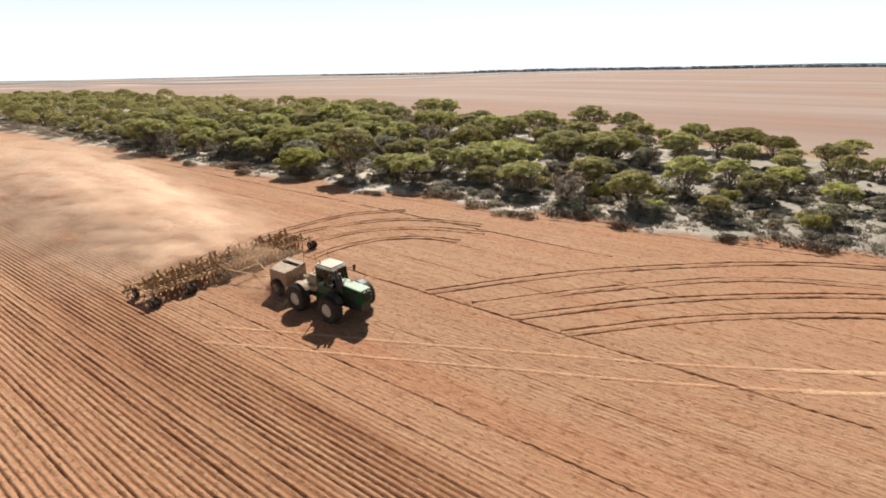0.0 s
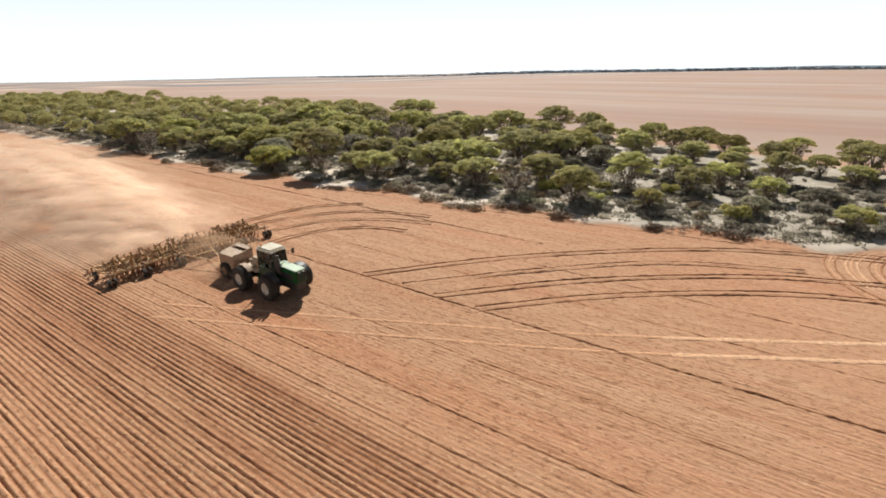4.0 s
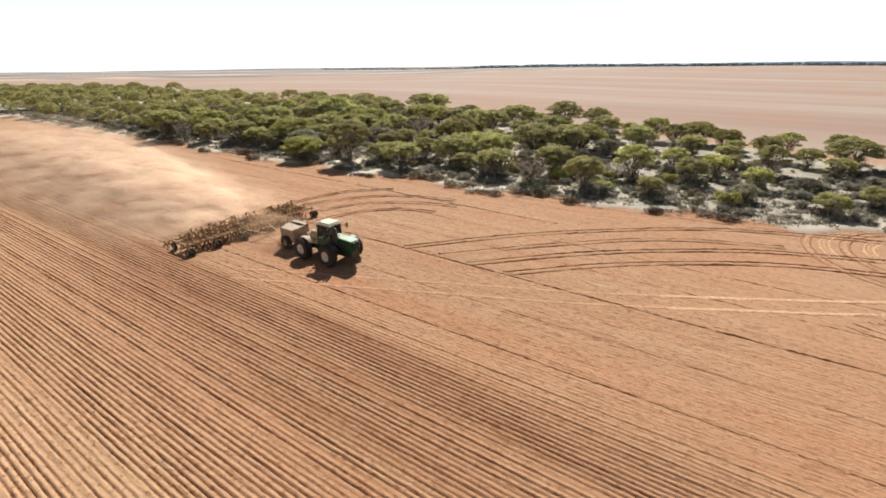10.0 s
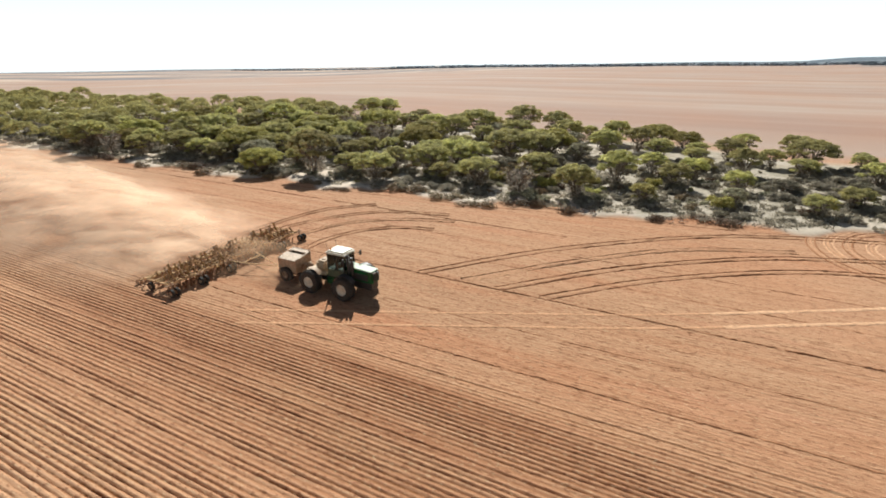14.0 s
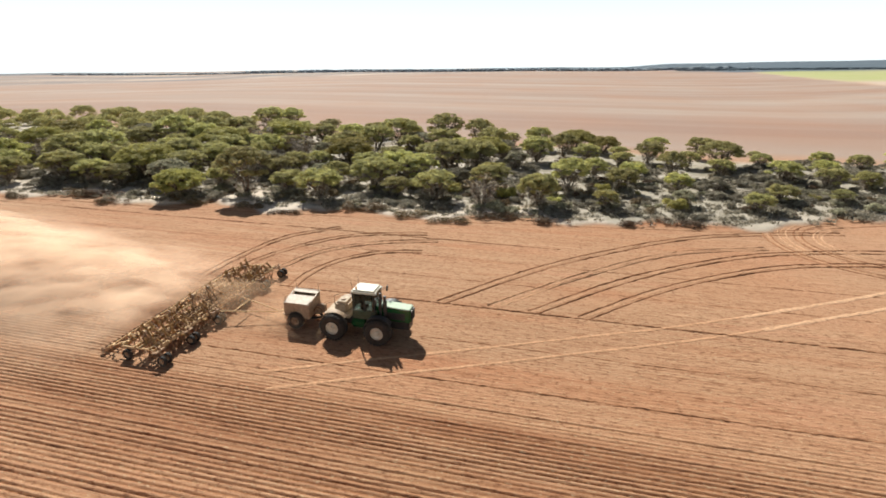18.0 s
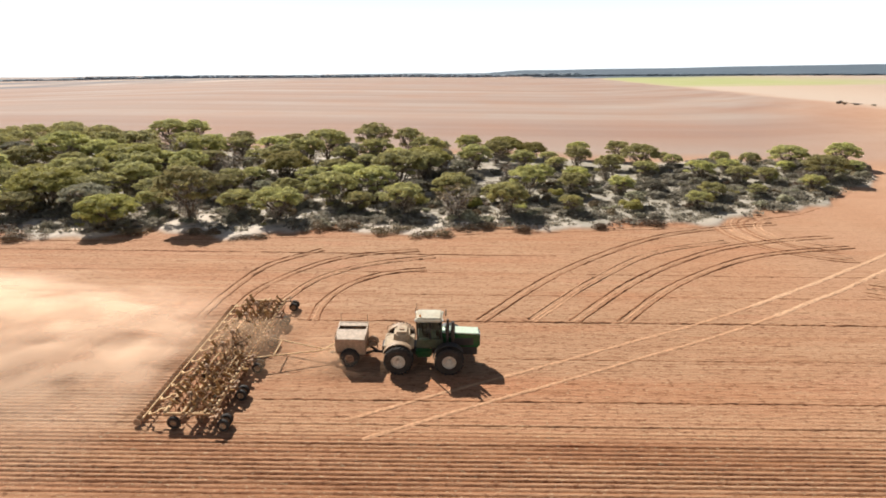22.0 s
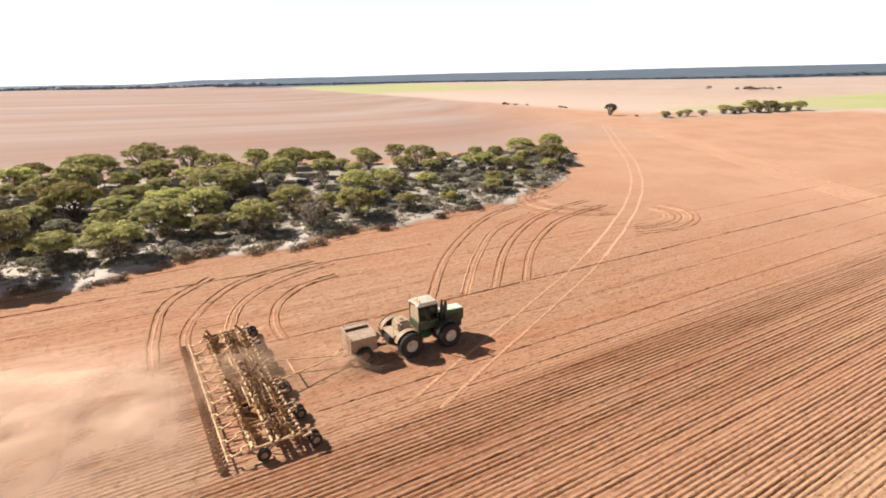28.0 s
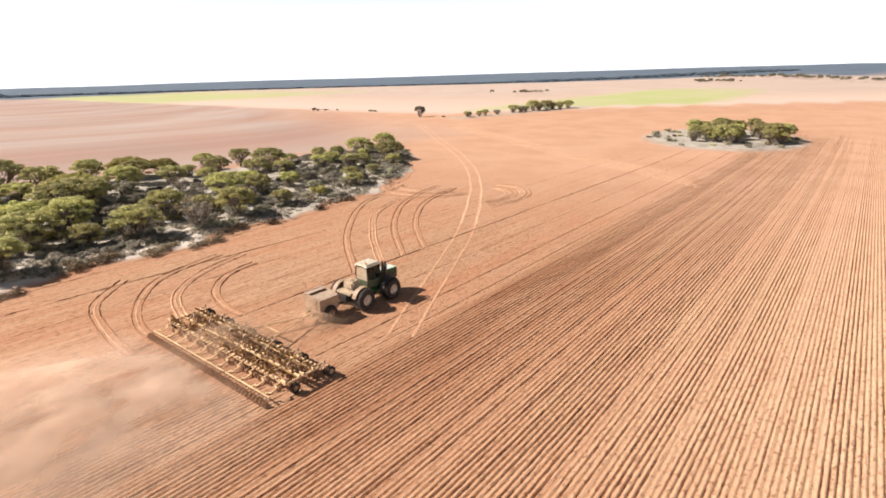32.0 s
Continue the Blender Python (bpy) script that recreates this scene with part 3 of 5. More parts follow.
def scrub_bushes():
    """Low bushes between the trees; the nearest as things, the rest joined."""
    rng = random.Random(11)
    near, rest_v, rest_f, count = 0, [], [], 0
    data = []
    for me in BUSH_KINDS[:4]:
        v = np.zeros(len(me.vertices) * 3)
        me.vertices.foreach_get("co", v)
        data.append(v.reshape(-1, 3))
    for _ in range(3900):
        x = rng.uniform(-200, 84)
        e, b = edge_at(x) + 0.6, back_at(x) - 1
        if b - e < 1:
            continue
        y = e + (b - e) * rng.random() ** 1.6
        k, s = rng.choices(range(4), (5, 4, 2, 3))[0], rng.uniform(0.4, 1.15)
        if y < e + 1.5 or y < e + 6 and rng.random() < 0.52:
            continue
        if near < 290 and -60 < x and y < e + 22:
            ob = new("scrub_bush", BUSH_KINDS[k])
            ob.matrix_world = pose(x, y, z_at(x, y) + 0.22, 0, 0, rng.uniform(0, 360)) @ Matrix.Diagonal((s, s, s * rng.uniform(0.8, 1.2), 1))
            tagged(ob, ("low grey-green scrub bush on pale sand", "rounded grey saltbush on sandy ground", "small olive bush on sandy ground", "dry rusty-brown low bush")[k], "bush", "low bushes of the scrub belt")
            near += 1
        elif y < e + 34:
            a = rng.uniform(0, 6.28)
            ca, sa = math.cos(a), math.sin(a)
            v = data[k][:: 1] * s
            v = np.stack([v[:, 0] * ca - v[:, 1] * sa + x, v[:, 0] * sa + v[:, 1] * ca + y, v[:, 2] + z_at(x, y) + 0.2], -1)
            rest_v.append(v)
            rest_f.append(np.arange(len(v)).reshape(-1, 3) + count)
            count += len(v)
    # knee-high tufts and fallen twigs strewn over the sand
    tr = np.random.default_rng(23)
    for _ in range(7000):
        x = tr.uniform(-150, 84)
        e, b = edge_at(x) + 0.3, back_at(x) - 1
        if b - e < 1:
            continue
        y = e + min(b - e, 26) * tr.random() ** 1.3
        if noise.noise(Vector((x * 0.16, y * 0.22, 5.1))) < -0.12:
            continue
        k = 12
        r = tr.uniform(0.12, 0.38)
        p = np.array([x, y, z_at(x, y) + 0.24]) + tr.normal(size=(k, 3)) * np.array([r, r, 0.0])
        tip = p + tr.normal(size=(k, 3)) * np.array([0.6, 0.6, 0]) * r + np.stack([np.zeros(k), np.zeros(k), tr.uniform(0.5, 1.3, k) * r], -1)
        wide = tr.normal(size=(k, 3)) * np.array([1, 1, 0.2]) * r * 0.33
        rest_v.append(np.stack([p - wide, p + wide, tip], 1).reshape(-1, 3))
        rest_f.append(np.arange(3 * k).reshape(-1, 3) + count)
        count += 3 * k
    if rest_v:
        tagged(new("undergrowth", arrays("undergrowth", np.concatenate(rest_v), np.concatenate(rest_f), M_SCRUB)), "grey-brown undergrowth on the sandy scrub floor", "undergrowth", kind="stuff")


scrub_bushes()


def brush_heaps():
    """Low heaps of dry brown brush along the field edge of the scrub."""
    rng = random.Random(19)
    for k in range(5):
        g = np.random.default_rng(70 + k)
        cs = [np.array([g.uniform(-1.9, 1.9), g.uniform(-0.6, 0.6), g.uniform(0.15, 0.42)]) for _ in range(11)]
        v, f = leaf_cloud(g, cs, [g.uniform(0.45, 0.75) for _ in cs], 190, 0.075, 0.55)
        v[:, 2] = np.maximum(v[:, 2], 0.02)
        HEAPS.append(arrays("brush", v, f, M_LEAF_BROWN))
        bm = bmesh.new()
        for _ in range(16):
            p = Vector((g.uniform(-2, 2), g.uniform(-0.7, 0.7), g.uniform(0.05, 0.45)))
            q = p + Vector((g.uniform(-1.1, 1.1), g.uniform(-0.7, 0.7), g.uniform(-0.1, 0.45)))
            limb(bm, p, q, 0.035, 0.012, 5)
        me = bpy.data.meshes.new("branch")
        bm.to_mesh(me)
        bm.free()
        me.materials.append(M_DEADWOOD)
        STICKS.append(me)
    x = -78.0
    while x < 30:
        s = rng.uniform(0.8, 1.35)
        k = rng.randrange(5)
        y = edge_at(x) + 1.6 * math.sin(x * 0.31) + 0.8 * math.sin(x * 0.83 + 1) + rng.uniform(-0.6, 0.5)
        root = new("brush_heap")
        root.matrix_world = pose(x, y, z_at(x, y), 0, 0, rng.uniform(-14, 26)) @ Matrix.Diagonal((s * 1.1, s, s * rng.uniform(0.8, 1.2), 1))
        new("brush", HEAPS[k]).parent = root
        ob = new("branch", STICKS[k])
        ob.parent = root
        tagged(ob, "bleached dead branches", kind="stuff")
        tagged(root, "low heap of dry brown brush at the field edge", "brush heap", "brush heaps along the scrub edge")
        x += rng.choice((4.5, 5.5, 7.0, 10.0, 13.0))


HEAPS, STICKS = [], []
brush_heaps()


# ---------------------------------------------------------------- machine materials
M_GREEN = mat("green_paint", (0.012, 0.105, 0.028), 0.25, scale=6, vary=0.12, colour2=(0.024, 0.070, 0.026), scale2=1.2, vary2=0.22)
# bonnet top paint: its pale colour stands in for the sun's glare
M_HOODTOP = mat("sun_glare_green_paint", (0.66, 0.74, 0.56), 0.15, scale=6, vary=0.15)
M_CREAM = mat("cream_paint", (0.66, 0.62, 0.48), 0.4, scale=5, vary=0.12, colour2=(0.50, 0.39, 0.25), scale2=1.0)
M_RIM = mat("cream_rim", (0.62, 0.55, 0.44), 0.5, scale=6, vary=0.15)
M_TYRE = mat("dusty_tyre", (0.020, 0.017, 0.014), 0.85, scale=6, vary=0.3, colour2=(0.05, 0.035, 0.024), scale2=2.0, bump=0.01)
M_BLACK = mat("black_steel", (0.020, 0.020, 0.020), 0.55, scale=8, vary=0.3, colour2=(0.06, 0.045, 0.035), scale2=2)
M_DUSTY = mat("dusty_beige_steel", (0.46, 0.315, 0.195), 0.65, scale=6, vary=0.2, colour2=(0.33, 0.21, 0.12), scale2=1.2)
M_DECK = mat("dust_caked_paint", (0.56, 0.43, 0.28), 0.7, scale=5, vary=0.2, colour2=(0.40, 0.28, 0.17), scale2=1.1)
M_GANG = mat("soil_caked_iron", (0.42, 0.265, 0.155), 0.85, scale=7, vary=0.4, colour2=(0.34, 0.21, 0.12), scale2=2)
M_RAIL = mat("pale_yellow_steel", (0.74, 0.52, 0.29), 0.85, spec=0.15, scale=5, vary=0.25, colour2=(0.52, 0.33, 0.17), scale2=1.5)
M_YELLOW = mat("worn_yellow_paint", (0.46, 0.275, 0.11), 0.85, spec=0.15, scale=5, vary=0.3, colour2=(0.27, 0.145, 0.06), scale2=1.3)
M_RUST = mat("rusty_iron", (0.19, 0.095, 0.045), 0.8, scale=7, vary=0.4, colour2=(0.33, 0.18, 0.085), scale2=2, bump=0.005)
M_HOSE = mat("dusty_hose", (0.22, 0.13, 0.075), 0.9, spec=0.1, scale=6, vary=0.2)
M_CART = mat("dust_coated_hopper", (0.48, 0.33, 0.21), 0.7, scale=5, vary=0.25, colour2=(0.32, 0.205, 0.125), scale2=1.0)
M_CARTTOP = mat("pale_hopper_top", (0.58, 0.43, 0.30), 0.6, scale=5, vary=0.2, colour2=(0.44, 0.30, 0.19), scale2=1.0)
M_CABGREEN = mat("dusty_dark_green", (0.030, 0.070, 0.030), 0.5, scale=6, vary=0.2, colour2=(0.14, 0.125, 0.075), scale2=1.0)
M_LAMP = mat("lamp_lens", (0.75, 0.75, 0.70), 0.1, scale=6, vary=0.05)
M_AMBER = mat("amber_lens", (0.80, 0.30, 0.03), 0.2, scale=6, vary=0.05)
M_GLASS = bpy.data.materials.new("tinted_glass")
M_GLASS.use_nodes = True
_g = M_GLASS.node_tree.nodes["Principled BSDF"]
_g.inputs["Base Color"].default_value = (0.10, 0.13, 0.12, 1)
_g.inputs["Transmission Weight"].default_value = 0.9
_g.inputs["Roughness"].default_value = 0.03
_g.inputs["IOR"].default_value = 1.3


# ---------------------------------------------------------------- machine building blocks
def box(bm, lo, hi, bevel=0.03, taper=None, turn=None):
    """A bevelled block between two corners; taper narrows its top (x, y factors)."""
    lo, hi = Vector(lo), Vector(hi)
    made = bmesh.ops.create_cube(bm, size=1.0)["verts"]
    c, s = (lo + hi) / 2, hi - lo
    for v in made:
        k = taper if taper and v.co.z > 0 else (1, 1)
        v.co = Vector((v.co.x * s.x * k[0], v.co.y * s.y * k[1], v.co.z * s.z))
        if turn:
            v.co = turn @ v.co
        v.co += c
    if bevel:
        edges = list({e for v in made for e in v.link_edges})
        bmesh.ops.bevel(bm, geom=edges, offset=bevel, segments=2, affect="EDGES")


def tube(bm, a, b, r, sides=8):
    limb(bm, a, b, r, r, sides)
    limb(bm, b, Vector(b) + (Vector(a) - Vector(b)).normalized() * 0.002, r, r * 0.98, sides)


def pipe(bm, points, r, sides=7):
    """One unbroken round pipe along the points."""
    pts = [Vector(q) for q in points]
    prev = None
    for i, q in enumerate(pts):
        m = (pts[min(i + 1, len(pts) - 1)] - pts[max(i - 1, 0)]).to_track_quat("Z", "Y").to_matrix()
        ring = [bm.verts.new(q + m @ Vector((r * math.cos(k * 2 * math.pi / sides), r * math.sin(k * 2 * math.pi / sides), 0))) for k in range(sides)]
        if prev:
            for k in range(sides):
                bm.faces.new((prev[k], prev[(k + 1) % sides], ring[(k + 1) % sides], ring[k]))
        prev = ring


def beam(bm, a, b, w, h):
    """A square bar from a to b."""
    a, b = Vector(a), Vector(b)
    q = (b - a).to_track_quat("Z", "Y").to_matrix()
    ring = []
    for p in (a, b):
        ring.append([bm.verts.new(p + q @ Vector((sx * w / 2, sy * h / 2, 0))) for sx, sy in ((-1, -1), (1, -1), (1, 1), (-1, 1))])
    for i in range(4):
        j = (i + 1) % 4
        bm.faces.new((ring[0][i], ring[0][j], ring[1][j], ring[1][i]))
    bm.faces.new(ring[0][::-1])
    bm.faces.new(ring[1])


def turned(bm, profile, segs=28, centre=(0, 0, 0)):
    """A profile of (radius, y) turned round the y axis."""
    rings = []
    for r, y in profile:
        rings.append([bm.verts.new((centre[0] + r * math.cos(i * 2 * math.pi / segs), centre[1] + y, centre[2] + r * math.sin(i * 2 * math.pi / segs))) for i in range(segs)])
    for p, q in zip(rings[:-1], rings[1:]):
        for i in range(segs):
            j = (i + 1) % segs
            bm.faces.new((p[i], p[j], q[j], q[i]))
    return rings


def wheel(parent, at, R, width, rim_r, side, lugs=22, name="wheel", rim_mat=None, segs=28):
    """A wheel with lugged tyre, dished rim and hub; side is -1 where its face looks to -y."""
    h = width / 2
    bm = bmesh.new()
    turned(bm, [(rim_r, -h * 0.82), (rim_r * 1.12, -h), (R * 0.86, -h), (R * 0.965, -h * 0.72), (R * 0.985, 0), (R * 0.965, h * 0.72), (R * 0.86, h), (rim_r * 1.12, h), (rim_r, h * 0.82), (rim_r, -h * 0.82)], segs)
    for i in range(lugs):
        for s in (-1, 1):
            a = 2 * math.pi * (i + 0.25 * s) / lugs
            for k in range(1):
                m = Matrix.Rotation(-a, 3, "Y")
                tilt = Matrix.Rotation(s * 0.6, 3, "X")
                c = m @ Vector((R * 0.98, s * h * 0.48, 0))
                made = bmesh.ops.create_cube(bm, size=1.0)["verts"]
                for v in made:
                    p = Vector((v.co.x * R * 0.07, v.co.y * h * 0.98, v.co.z * R * 0.075))
                    v.co = m @ (tilt @ p) + c
    body = part(name, bm, M_TYRE, parent)
    body.location = at
    bm = bmesh.new()
    f = side * h
    turned(bm, [(rim_r * 1.02, f * 0.86), (rim_r * 0.96, f * 0.92), (rim_r * 0.88, f * 0.55), (rim_r * 0.42, f * 0.42), (rim_r * 0.36, f * 0.75), (rim_r * 0.22, f * 0.95), (0.001, f * 0.97)], 24)
    turned(bm, [(rim_r * 1.01, -f * 0.86), (rim_r * 0.5, -f * 0.2), (0.001, -f * 0.2)], 16)
    for i in range(8):
        a = i * math.pi / 4
        tube(bm, (rim_r * 0.62 * math.cos(a), f * 0.40, rim_r * 0.62 * math.sin(a)), (rim_r * 0.62 * math.cos(a), f * 0.56, rim_r * 0.62 * math.sin(a)), rim_r * 0.06, 5)
    part("rim", bm, rim_mat or M_RIM, body, "soil-brown steel rim" if rim_mat else "cream steel rim")
    return body


# ---------------------------------------------------------------- tractor
def build_tractor():
    root = new("tractor")
    root.location = (-1.75, 1.45, 0)
    tagged(root, "dusty green articulated tractor with cream cab roof and large single tyres", "tractor")

    def p(name, bm, m, label="", parent=root):
        return part(name, bm, m, parent, label)

    fx, rx = 1.75, -1.75
    bm = bmesh.new()
    box(bm, (fx - 1.3, -0.48, 0.75), (fx + 2.0, 0.48, 1.4), 0.05)
    box(bm, (fx - 0.25, -1.25, 0.82), (fx + 0.25, 1.25, 1.18), 0.06)
    p("front_frame", bm, M_BLACK)
    bm = bmesh.new()
    box(bm, (rx - 1.25, -0.5, 0.72), (rx + 1.25, 0.5, 1.38), 0.05)
    box(bm, (rx - 0.25, -1.25, 0.82), (rx + 0.25, 1.25, 1.18), 0.06)
    p("rear_frame", bm, M_BLACK)
    bm = bmesh.new()
    tube(bm, (0.0, 0, 0.6), (0.0, 0, 1.5), 0.22, 14)
    for s in (-1, 1):
        tube(bm, (-0.6, 0.42 * s, 0.95), (0.55, 0.55 * s, 0.95), 0.06)
    p("articulation_joint", bm, M_BLACK)
    # bonnet
    bm = bmesh.new()
    box(bm, (fx - 0.55, -0.56, 1.36), (fx + 2.16, 0.56, 2.52), 0.10, (0.97, 0.90))
    for v in bm.verts:
        if v.co.x > fx + 1.0 and v.co.z > 2.0:
            v.co.z -= 0.10 * (v.co.x - fx - 1.0)
    bonnet = p("bonnet", bm, M_GREEN, "glossy green bonnet")
    # plate over the bonnet that carries the glare as a paler green
    bm = bmesh.new()
    box(bm, (fx - 0.50, -0.50, 2.47), (fx + 2.06, 0.50, 2.55), 0.03)
    for v in bm.verts:
        v.co.z -= 0.043 * (v.co.x - fx + 0.5)
    part("bonnet_top", bm, M_HOODTOP, bonnet, "green bonnet top with sun glare painted pale")
    bm = bmesh.new()
    for k in range(8):
        z = 1.5 + 0.1 * k
        box(bm, (fx + 2.13, -0.42, z), (fx + 2.19, 0.42, z + 0.055), 0.01)
    part("grille", bm, M_BLACK, bonnet, "black slatted grille")
    for s in (-1, 1):
        bm = bmesh.new()
        box(bm, (fx + 2.10, 0.20 * s - 0.11, 2.24), (fx + 2.17, 0.20 * s + 0.11, 2.33), 0.02)
        part("headlight", bm, M_LAMP, bonnet)
        bm = bmesh.new()
        box(bm, (fx + 0.1, 0.545 * s - 0.02, 1.55), (fx + 1.7, 0.545 * s + 0.02, 2.1), 0.01)
        part("side_screen", bm, M_BLACK, bonnet, "black side screen")
    # mudguards: one curved plate over each wheel
    def arch(x0, y0, r, a0, a1, w):
        bm = bmesh.new()
        prev = None
        for t in np.linspace(radians(a0), radians(a1), 11):
            ring = [bm.verts.new((x0 + rr * math.cos(t), y0 + yy, 1.0 + rr * math.sin(t))) for rr, yy in ((r, -w / 2), (r + 0.04, -w / 2), (r + 0.04, w / 2), (r, w / 2))]
            if prev:
                for k in range(4):
                    bm.faces.new((prev[k], prev[(k + 1) % 4], ring[(k + 1) % 4], ring[k]))
            prev = ring
        return bm

    for s in (-1, 1):
        p("front_mudguard", arch(fx, 1.45 * s, 1.10, 35, 175, 0.55), M_BLACK)
        p("rear_mudguard", arch(rx, 1.35 * s, 1.11, 40, 165, 0.45), M_DUSTY)
    # cab
    bm = bmesh.new()
    box(bm, (-0.55, -0.82, 1.4), (1.3, 0.82, 2.12), 0.06)
    cab = p("cab", bm, M_CABGREEN, "dark dusty green cab base")
    for x0 in (-0.46, 0.42, 1.20):
        for s in (-1, 1):
            bm = bmesh.new()
            beam(bm, (x0, 0.78 * s, 2.08), (x0 - 0.06, 0.72 * s, 3.43), 0.09, 0.09)
            part("pillar", bm, M_BLACK, cab, "black cab pillar")
    for name_, a, b in (("side_window", (-0.40, -0.775, 2.14), (1.15, -0.765, 3.40)), ("side_window", (-0.40, 0.765, 2.14), (1.15, 0.775, 3.40)),
                        ("windscreen", (1.19, -0.70, 2.14), (1.20, 0.70, 3.40)), ("rear_window", (-0.50, -0.70, 2.14), (-0.49, 0.70, 3.40))):
        bm = bmesh.new()
        box(bm, a, b, 0)
        pane = part(name_, bm, M_DECK if name_ == "rear_window" else M_GLASS, cab, "dust-caked rear window" if name_ == "rear_window" else "tinted window pane")
        pane.visible_shadow = False
    bm = bmesh.new()
    box(bm, (-0.15, -0.28, 2.1), (0.35, 0.28, 2.35), 0.06)
    box(bm, (-0.22, -0.28, 2.3), (-0.05, 0.28, 3.05), 0.06)
    part("driver_seat", bm, M_BLACK, cab)
    bm = bmesh.new()
    box(bm, (0.80, -0.35, 2.1), (1.05, 0.35, 2.6), 0.05)
    tube(bm, (0.72, 0, 2.55), (0.62, 0, 2.75), 0.03)
    part("dashboard", bm, M_BLACK, cab)
    bm = bmesh.new()
    box(bm, (-0.66, -0.84, 3.42), (1.30, 0.84, 3.70), 0.11, (0.92, 0.91))
    roof = part("roof", bm, M_CREAM, cab, "rounded cream cab roof")
    bm = bmesh.new()
    turned_z = [(0.07, 0), (0.07, 0.14), (0.03, 0.18)]
    for (r0, z0), (r1, z1) in zip(turned_z[:-1], turned_z[1:]):
        limb(bm, (-0.3, -0.45, 3.69 + z0), (-0.3, -0.45, 3.69 + z1), r0, r1, 10)
    p("beacon", bm, M_AMBER, "amber beacon", cab)
    for s in (-1, 1):
        for x0 in (1.25, -0.62):
            bm = bmesh.new()
            box(bm, (x0 - 0.05, 0.62 * s - 0.12, 3.44), (x0 + 0.07, 0.62 * s + 0.12, 3.56), 0.02)
            p("work_light", bm, M_LAMP, "", cab)
        bm = bmesh.new()
        tube(bm, (1.22, 0.78 * s, 3.2), (1.5, 1.22 * s, 3.25), 0.018, 6)
        box(bm, (1.46, 1.22 * s - 0.14, 2.98), (1.53, 1.22 * s + 0.14, 3.42), 0.02)
        p("mirror", bm, M_BLACK, "black wing mirror", cab)
    for s, hgt in ((-1, 4.45), (1, 4.2)):
        bm = bmesh.new()
        tube(bm, (-0.55, 0.6 * s, 3.62), (-0.62, 0.62 * s, hgt), 0.012, 5)
        p("aerial", bm, M_BLACK, "thin aerial", cab)
    bm = bmesh.new()
    for k in range(4):
        box(bm, (0.95, -1.12 + 0.06 * k, 0.55 + 0.3 * k), (1.35, -0.86 + 0.06 * k, 0.59 + 0.3 * k), 0.01)
    for x0 in (0.96, 1.34):
        beam(bm, (x0, -1.05, 0.5), (x0, -0.84, 2.0), 0.04, 0.04)
    p("ladder", bm, M_BLACK)
    # stacks
    for x0, hgt, r in ((1.62, 3.62, 0.085), (1.98, 3.45, 0.11)):
        bm = bmesh.new()
        tube(bm, (x0, -0.66, 1.9), (x0, -0.66, hgt), r, 12)
        tube(bm, (x0, -0.66, 2.2), (x0, -0.66, hgt - 0.35), r * 1.45, 12)
        p("exhaust_stack" if r < 0.1 else "air_intake", bm, M_BLACK, "black upright stack")
    # fuel tank, toolbox, rear deck tank
    bm = bmesh.new()
    box(bm, (-0.6, -1.02, 0.75), (0.55, -0.5, 1.4), 0.12)
    p("fuel_tank", bm, M_GREEN)
    bm = bmesh.new()
    box(bm, (rx - 1.1, -0.95, 1.40), (rx + 1.0, 0.95, 1.62), 0.04)
    p("rear_deck", bm, M_DECK, "dust-caked rear deck")
    bm = bmesh.new()
    box(bm, (rx - 0.45, -0.55, 1.60), (rx + 0.72, 0.85, 2.42), 0.18, (0.92, 0.92))
    tank = p("liquid_tank", bm, M_DECK, "dust-caked pale tank on the rear deck")
    bm = bmesh.new()
    tube(bm, (rx + 0.1, 0.1, 2.4), (rx + 0.1, 0.1, 2.5), 0.18, 14)
    part("tank_cap", bm, M_DUSTY, tank)
    for s in (-1, 1):
        bm = bmesh.new()
        pipe(bm, [(rx - 0.95, 0.7 * s, 1.6), (rx - 0.95, 0.7 * s, 2.3), (rx - 0.5, 0.75 * s, 2.5)], 0.025)
        p("deck_rail", bm, M_DUSTY)
    for x0 in (fx, rx):
        for s in (-1, 1):
            wheel(root, (x0, 1.66 * s, 1.0), 1.0, 0.80, 0.48, s, 24)
    bm = bmesh.new()
    beam(bm, (rx - 1.2, 0, 0.62), (rx - 2.0, 0.1, 0.62), 0.18, 0.10)
    p("drawbar", bm, M_BLACK)
    return root


